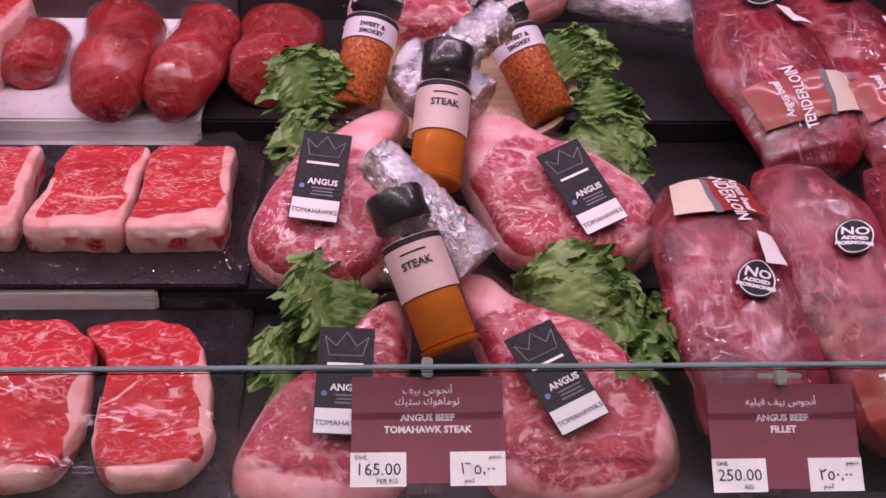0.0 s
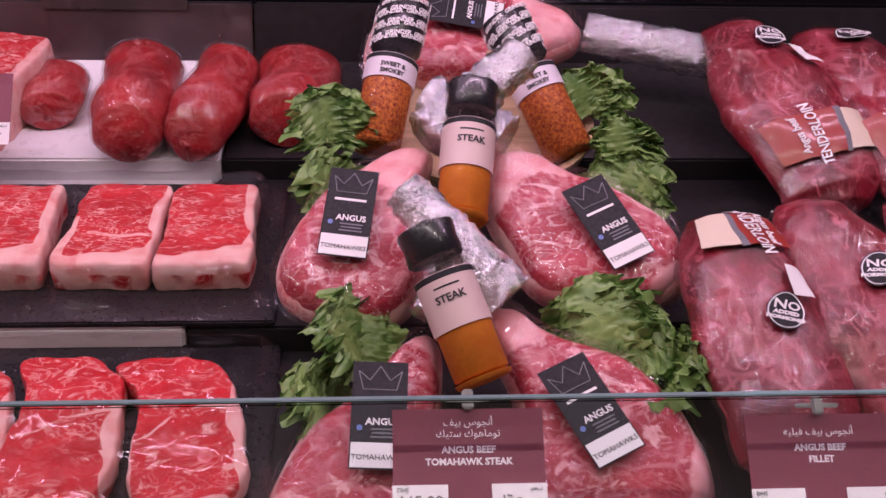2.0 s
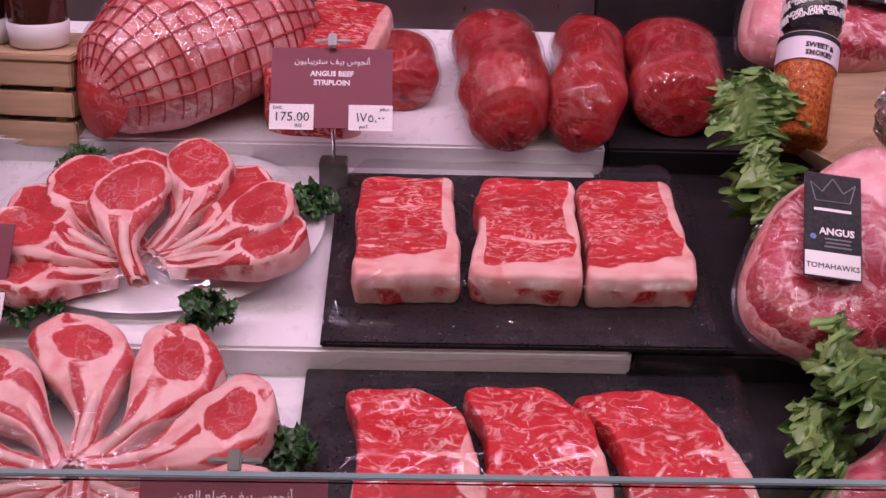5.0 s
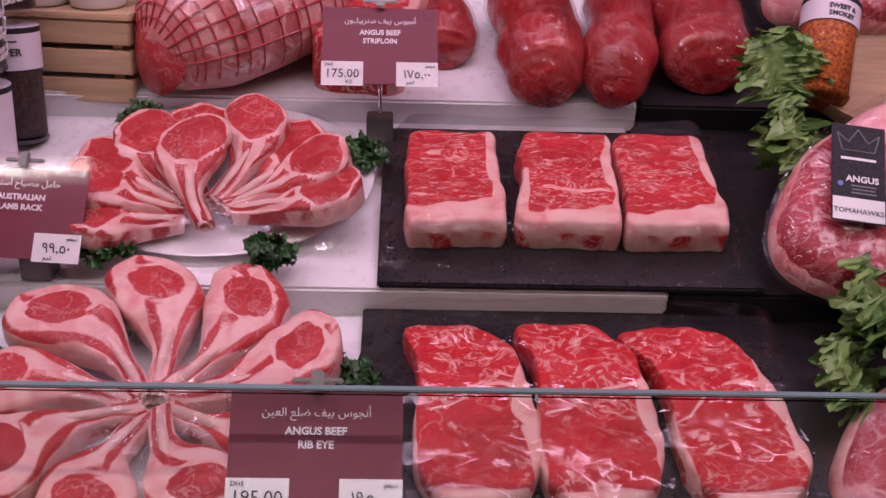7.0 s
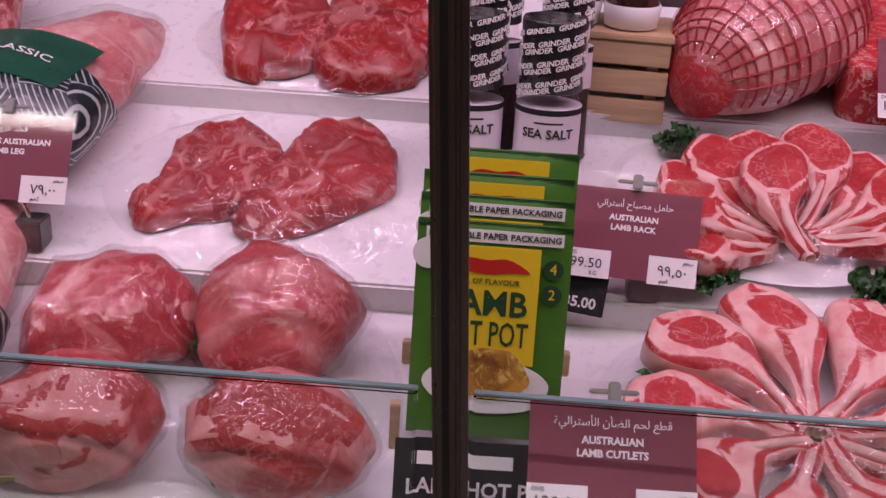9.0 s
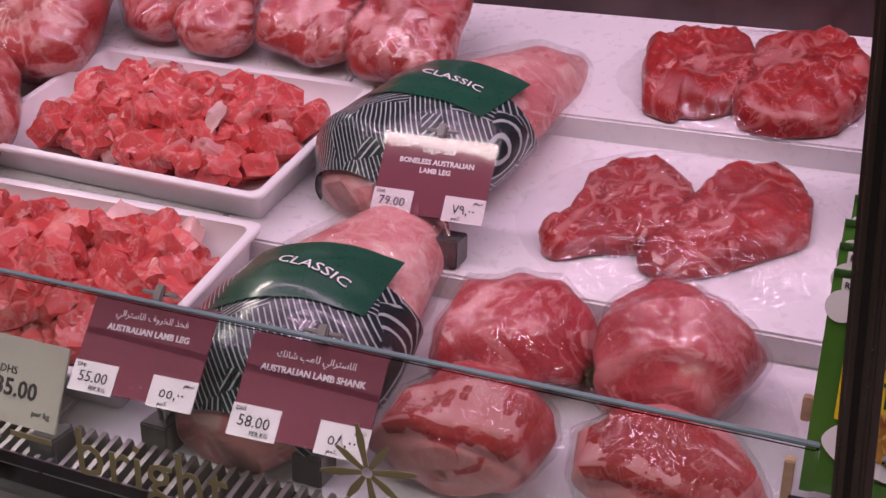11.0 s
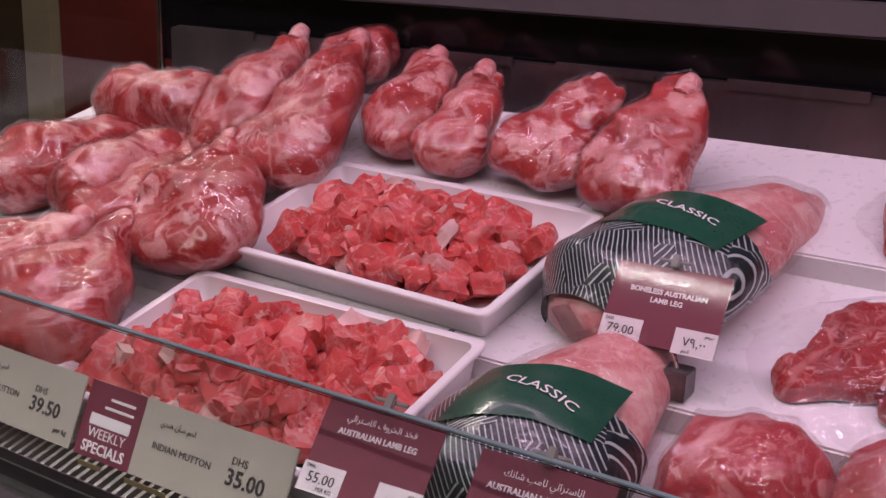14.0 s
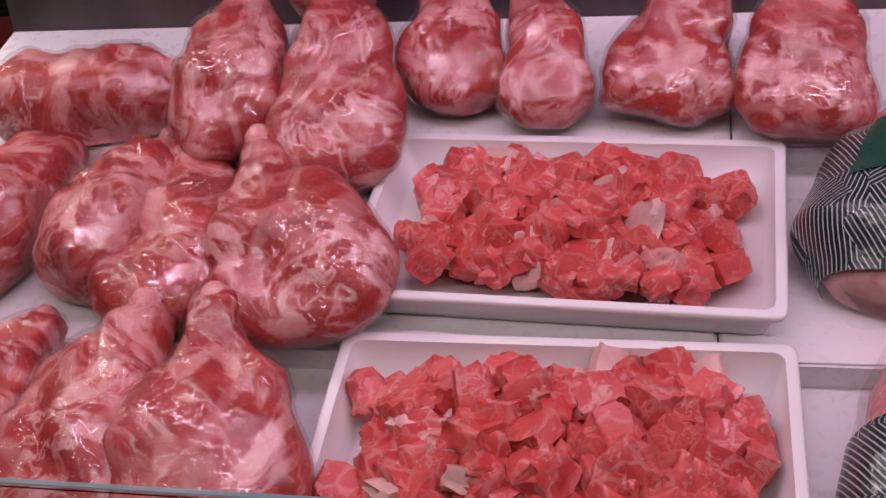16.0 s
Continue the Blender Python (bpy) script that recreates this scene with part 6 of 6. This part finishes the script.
def tenderloin(a, b, w, h, seed, flip=False, labels=True, oval=0.55, sticker=0.7, wrapl=0.35):
    a, b = Vector(a), Vector(b)
    L = (b - a).length
    y = (b - a).normalized()
    x = Vector((1, 0, 0)) - y * y.x
    x.normalize()
    z = x.cross(y)
    m = Matrix.Translation(a) @ Matrix((x, y, z)).transposed().to_4x4()
    sec = [(0, 0, w * 0.1, h * 0.12, h * 0.1), (L * 0.02, 0, w * 0.5, h * 0.5, 0), (L * 0.08, 0, w * 0.82, h * 0.78, 0), (L * 0.25, 0.003, w * 0.95, h * 0.95, 0), (L * 0.5, -0.002, w, h, 0), (L * 0.75, 0.002, w * 0.85, h * 0.9, 0), (L * 0.93, 0, w * 0.6, h * 0.6, 0), (L, 0, w * 0.4, h * 0.25, 0)]
    root = cut("beef_tenderloin", m, sec, TENDER, TL, "beef tenderloin", "tenderloins", seed, VACUUM, 0.003, 0.009, 16, 34, 0.3, 0.004)

    def patch(u0, u1, a0, a1, mat, name, off=0.0062):
        return part(name, band(sec, u0, u1, a0, a1, off, 8, 14, 0.009, 16.0, seed), mat, root, smooth=True)

    if labels:
        patch(wrapl - 0.085, wrapl + 0.085, 1.25 if not flip else 0.6, 2.45 if not flip else 1.5, RED_LABEL, "red_label")
        patch(wrapl - 0.08, wrapl + 0.08, 0.6 if not flip else 1.62, 1.15 if not flip else 2.25, CREAM_LABEL, "cream_label")
        patch(wrapl - 0.09, wrapl + 0.09, 1.15 if not flip else 1.5, 1.25 if not flip else 1.62, LABEL_GREY, "label_edge")
        tc = 1.85 if not flip else 1.05
        for txt, sz, da in (("TENDERLOIN", 0.0115, -0.22), ("Angus beef", 0.009, 0.08)):
            ob = words(txt, sz, PRINT, root, Matrix.Identity(4), bold=0.0002)
            drape(ob, skin_of(sec, L, wrapl, tc + (da if not flip else -da), 0.0075, 0.009, 16.0, seed), 90 if not flip else -90)
    patch(sticker - 0.06, sticker + 0.06, 0.75, 1.15, CARD, "white_sticker", 0.0066)
    disc = lathe([(0.0195, 0), (0.0195, 0.0005), (0.013, 0.0006), (0.006, 0.0006)], 28)
    ov = part("oval_logo", disc, LABEL_BLACK, root, "dark oval mark with white print", m=Matrix.Diagonal((0.8, 1.15, 1, 1)))
    ring = tube([(0.0178 * math.cos(t * 0.2618) * 0.8, 0.0178 * math.sin(t * 0.2618) * 1.15, 0.0006) for t in range(25)], [0.0006] * 25, 6)
    marks = [ov, part("oval_ring", ring, PRINT, root)]
    for txt, s_, yy in (("NO", 0.014, 0.006), ("ADDED", 0.006, -0.003), ("HORMONES", 0.0055, -0.0095)):
        marks.append(words(txt, s_, PRINT, root, pose(0, yy, 0.0009), bold=0.0003))
    for ob in marks:
        drape(ob, skin_of(sec, L, oval, 1.35, 0.0065, 0.009, 16.0, seed), -18, 0.8)
    return root


tenderloin((0.300, 0.005, 0.872), (0.272, 0.215, 1.02), 0.062, 0.06, 3.0, True, True, 0.5, 0.62, 0.86)
tenderloin((0.41, 0.0, 0.872), (0.355, 0.23, 1.03), 0.055, 0.058, 7.0, False, True, 0.62, 0.45, 0.12)
tenderloin((0.435, 0.315, 0.99), (0.368, 0.54, 1.145), 0.068, 0.062, 11.0, False, True, 0.78, 0.66, 0.27)
tenderloin((0.54, 0.315, 0.99), (0.475, 0.54, 1.14), 0.062, 0.062, 15.0, False, True, 0.85, 0.6, 0.3)
tenderloin((0.52, 0.02, 0.875), (0.46, 0.24, 1.03), 0.055, 0.055, 19.0, False, True, 0.5, 0.5, 0.3)

# ---------- kale between the packs ----------
kale(pose(-0.075, 0.32, 1.0, 55, 0, 55), 0.062, 3, leaves=4, spread=90)
kale(pose(-0.08, 0.375, 1.055, 62, 0, 25), 0.06, 13, leaves=3)
kale(pose(0.215, 0.32, 1.0, 45, 0, -50), 0.065, 5, leaves=4, spread=80)
kale(pose(0.225, 0.37, 1.04, 58, 0, -25), 0.05, 7, leaves=3, spread=40)
kale(pose(0.2, 0.44, 1.07, 62, 0, -5), 0.055, 27, leaves=3)
kale(pose(-0.05, 0.125, 0.925, 42, 0, 55), 0.062, 9, leaves=4, spread=110)
kale(pose(-0.075, 0.09, 0.89, 40, 0, 70), 0.055, 19, leaves=4, spread=100)
kale(pose(0.17, 0.13, 0.925, 45, 0, -40), 0.065, 11, leaves=4, spread=90)
kale(pose(0.205, 0.10, 0.905, 40, 0, -85), 0.062, 21, leaves=4, spread=90)

# ---------- crate, sauces and seasoning sachets ----------
crate = thing("wooden_crate", pose(-0.729, 0.478, 1.018, 0, 0, -6) @ Matrix.Diagonal((1.12, 0.9, 0.87, 1)), "small pale pine slatted crate used as a riser", "crate")
for z in (0.0, 0.032, 0.064):
    for sy in (-0.055, 0.048):
        part("slat", box((-0.053, sy, z), (0.053, sy + 0.007, z + 0.026), 0.0012), WOOD, crate)
    for sx in (-0.053, 0.046):
        part("slat", box((sx, -0.0475, z), (sx + 0.007, 0.0475, z + 0.026), 0.0012), WOOD, crate)
for sx in (-0.045, 0.035):
    for sy in (-0.0475, 0.038):
        part("corner_post", box((sx, sy, 0), (sx + 0.009, sy + 0.009, 0.088)), WOOD, crate)
part("top_board", box((-0.055, -0.057, 0.0905), (0.055, 0.057, 0.098), 0.0015), WOOD, crate)
SAUCE = plain("dark_brown_sauce", (0.04, 0.012, 0.008), 0.15, coat=0.8, var=0.2)
for x, y in ((-0.768, 0.47), (-0.712, 0.462)):
    j = thing("sauce_jar", pose(x, y, 1.1037), "small jar of dark sauce in a white cup", "sauce jar", "sauce jars")
    part("cup", lathe([(0.022, 0), (0.026, 0.002), (0.028, 0.022), (0.027, 0.023)], 28), WHITE_PLASTIC, j, "white plastic base", smooth=True)
    part("sauce", lathe([(0.0262, 0.0235), (0.027, 0.05), (0.024, 0.058), (0.018, 0.062)], 28), SAUCE, j, smooth=True)
    part("lid", lathe([(0.02, 0.0625), (0.021, 0.075), (0.018, 0.077)], 28), CAP, j, smooth=True)

SACH = plain("green_paper_sachet", (0.06, 0.19, 0.02), 0.4, var=0.12, scale=25)
YELLOW = plain("yellow_print", (0.75, 0.55, 0.02), 0.42, var=0.05)
DKGREEN = plain("dark_green_ink", (0.015, 0.06, 0.02), 0.5)
REDP = plain("red_print", (0.5, 0.02, 0.015), 0.45)
STEW = meat_material("stew_print", (0.55, 0.3, 0.05), (0.16, 0.05, 0.02), (0.7, 0.5, 0.12), 0.45, 70, (1, 1, 1), 0.0, 0.05, 0.3)


def sachet(m, strip=True):
    w, h = 0.109, 0.172
    root = thing("seasoning_sachet", m, "green and yellow paper sachet of lamb hot pot seasoning", "sachet", "seasoning sachets")
    bm = bmesh.new()
    nx, ny = 12, 18
    front, back = [], []
    for i in range(nx + 1):
        for j in range(ny + 1):
            u, v = i / nx, j / ny
            t = 0.007 * (16 * u * (1 - u) * v * (1 - v)) ** 0.5 + 0.0006 + 0.0012 * noise.noise((u * 7, v * 9, 2.0))
            front.append(bm.verts.new(((u - 0.5) * w, v * (h - 0.016), t)))
            back.append(bm.verts.new(((u - 0.5) * w, v * (h - 0.016), -t)))
    q = lambda i, j: i * (ny + 1) + j
    for i in range(nx):
        for j in range(ny):
            a = (q(i, j), q(i + 1, j), q(i + 1, j + 1), q(i, j + 1))
            bm.faces.new([front[k] for k in a])
            bm.faces.new([back[k] for k in a[::-1]])
    part("pouch", bm, SACH, root, "green paper pouch", smooth=True)
    for k in range(4):
        part("crimp", box((-w / 2, h - 0.0172 - 0.0011 * k, 0.0012), (w / 2, h - 0.0168 - 0.0011 * k, 0.0018), 0), DKGREEN, root)
    if strip:
        part("strip", box((-w * 0.44, h - 0.03, 0.0056), (w * 0.44, h - 0.021, 0.0062), 0), CARD, root, "white strip")
        words("RECYCLABLE PAPER PACKAGING", 0.0062, INK, root, pose(0, h - 0.0255, 0.0065), bold=0.0001)
    h += 0.006
    up = -0.006 if strip else 0.004
    part("panel", box((-w * 0.36, h - 0.122, 0.0084), (w * 0.30, h - 0.032 + up, 0.0094), 0.0002), YELLOW, root, "yellow print panel")
    bb = [(-0.03, -0.003), (-0.015, 0.0055), (0, 0.0045), (0.015, 0.0055), (0.03, -0.003), (0.018, -0.0035), (0, -0.0055), (-0.018, -0.0035)]
    part("brand_shape", prism(blob(bb, 28), 0, 0.0006), REDP, root, "plain red brand shape", m=pose(-0.004, h - 0.046 + up, 0.0096))
    words("FULL OF FLAVOUR", 0.0056, DKGREEN, root, pose(-0.004, h - 0.063, 0.0098))
    words("LAMB", 0.025, DKGREEN, root, pose(-0.004, h - 0.079, 0.0098) @ Matrix.Diagonal((0.95, 1, 1, 1)), bold=0.0005)
    words("HOT POT", 0.025, DKGREEN, root, pose(-0.004, h - 0.101, 0.0098) @ Matrix.Diagonal((0.58, 1, 1, 1)), bold=0.0002)
    for t, yy in (("4", h - 0.052), ("2", h - 0.070)):
        part("badge", lathe([(0.0072, 0.0066), (0.0072, 0.0074)], 20), DKGREEN, root, m=pose(w * 0.385, yy, 0))
        words(t, 0.0105, YELLOW, root, pose(w * 0.385, yy, 0.0076))
    part("recycling_badge", lathe([(0.011, 0.0052), (0.011, 0.0062)], 20), CARD, root, m=pose(-w * 0.42, h - 0.046, 0))
    part("plate_print", prism(blob([(-0.044, 0), (-0.025, 0.017), (0.02, 0.018), (0.046, 0.003), (0.03, -0.016), (-0.02, -0.018)], 36), 0, 0.0006), CARD, root, "white plate print", m=pose(-0.001, 0.04, 0.0088))
    part("stew_print", prism(rough_outline([(-0.032, 0), (-0.02, 0.018), (0.015, 0.022), (0.032, 0.004), (0.02, -0.011), (-0.018, -0.012)], 0.003, 4.0, 36), 0, 0.0006), STEW, root, "brown and yellow stew print", m=pose(0, 0.044, 0.0098))
    return root


s0 = sachet(pose(-0.828, 0.055, 0.884, 78, 0, 0))
for k, (dx, dz) in enumerate(((0.0, 0.012), (0.0, 0.022), (0.003, 0.034))):
    at = pose(-0.828 + dx, 0.075 + 0.02 * k, 0.884 + dz, 78, 0, 0)
    if k == 1:
        s1 = sachet(at, False)
    else:
        copy_thing(s0 if k == 0 else s1, at)
stand = thing("wooden_stand", pose(-0.828, 0.075, 0.862, 0, 0, 0), "small pine stand that holds the seasoning sachets", "stand")
for sx in (-0.066, 0.058):
    part("side", box((sx, -0.025, -0.01), (sx + 0.007, -0.016, 0.045), 0.001), WOOD, stand)
    part("side", box((sx, 0.06, 0), (sx + 0.007, 0.069, 0.05), 0.001), WOOD, stand)
    part("rail", box((sx - 0.002, -0.0155, -0.004), (sx + 0.009, 0.0595, 0.006), 0.001), WOOD, stand)
sign = thing("chalk_sign", pose(-0.825, -0.002, 0.886, 70, 0, 2), "small black chalk sign lettered in white", "sign", "chalk signs")
part("board", box((-0.06, -0.03, 0), (0.06, 0.025, 0.002), 0.0005), LABEL_BLACK, sign)
words("LAMB HOT POT", 0.0145, PRINT, sign, pose(0, -0.008, 0.0022), bold=0.0003)
part("brand_bar", box((-0.045, 0.007, 0.002), (0.02, 0.016, 0.0024)), PRINT, sign, "plain white bar")
sign = thing("chalk_sign", pose(-0.775, 0.19, 0.938, 66, 0, -16), "small black chalk price sign", "sign", "chalk signs")
part("board", box((-0.03, -0.012, 0), (0.04, 0.04, 0.002), 0.0005), LABEL_BLACK, sign)
words("35.00", 0.012, PRINT, sign, pose(0.02, -0.003, 0.0022), bold=0.0003)

# ---------- decals on the front glass ----------
KHAKI = plain("khaki_decal", (0.3, 0.27, 0.14), 0.5)
star = thing("star_decal", pose(-1.141, GLASS_Y - 0.0048, 0.913, 90), "hand-drawn khaki star sticker on the front glass", "sticker")
for k in range(8):
    a = k * math.pi / 4 + 0.2
    L = (0.036, 0.027)[k % 2]
    bm = prism([(0.004, -0.0016), (L * 0.7, -0.003), (L, -0.001), (L, 0.0014), (L * 0.6, 0.003), (0.004, 0.0016)], 0, 0.0005)
    part("ray", bm, KHAKI, star, m=pose(0, 0, 0, 0, 0, math.degrees(a)))
script = thing("glass_lettering", pose(-1.42, GLASS_Y - 0.0048, 0.818, 90), "khaki hand-drawn lettering along the foot of the glass", "sticker")
words("bright", 0.058, KHAKI, script, pose(0.1, 0.047, 0))
for x, ln in ((-0.22, 0.03), (-0.16, 0.05), (-0.08, 0.035), (-0.03, 0.04)):
    part("script_bar", box((x, 0.046, 0), (x + ln, 0.051, 0.0004)), KHAKI, script)
hook = thing("sill_hook", pose(-1.5, -0.128, 0.806), "small dark metal latch hook on the case sill", "latch")
part("base", box((-0.012, -0.008, 0), (0.012, 0.008, 0.014), 0.002), GUNMETAL, hook)
part("lever", tube([(0, 0, 0.012), (0.012, -0.012, 0.016), (0.03, -0.014, 0.012), (0.045, -0.008, 0.012)], [0.0035, 0.003, 0.003, 0.003], 8), CHROME, hook, smooth=True)
clipb = thing("grille_clip", pose(-1.43, -0.07, 0.836), "dark metal clip box on the air grille", "clip")
part("body", box((-0.013, -0.014, 0), (0.013, 0.012, 0.026), 0.002), GREY_BLOCK, clipb)
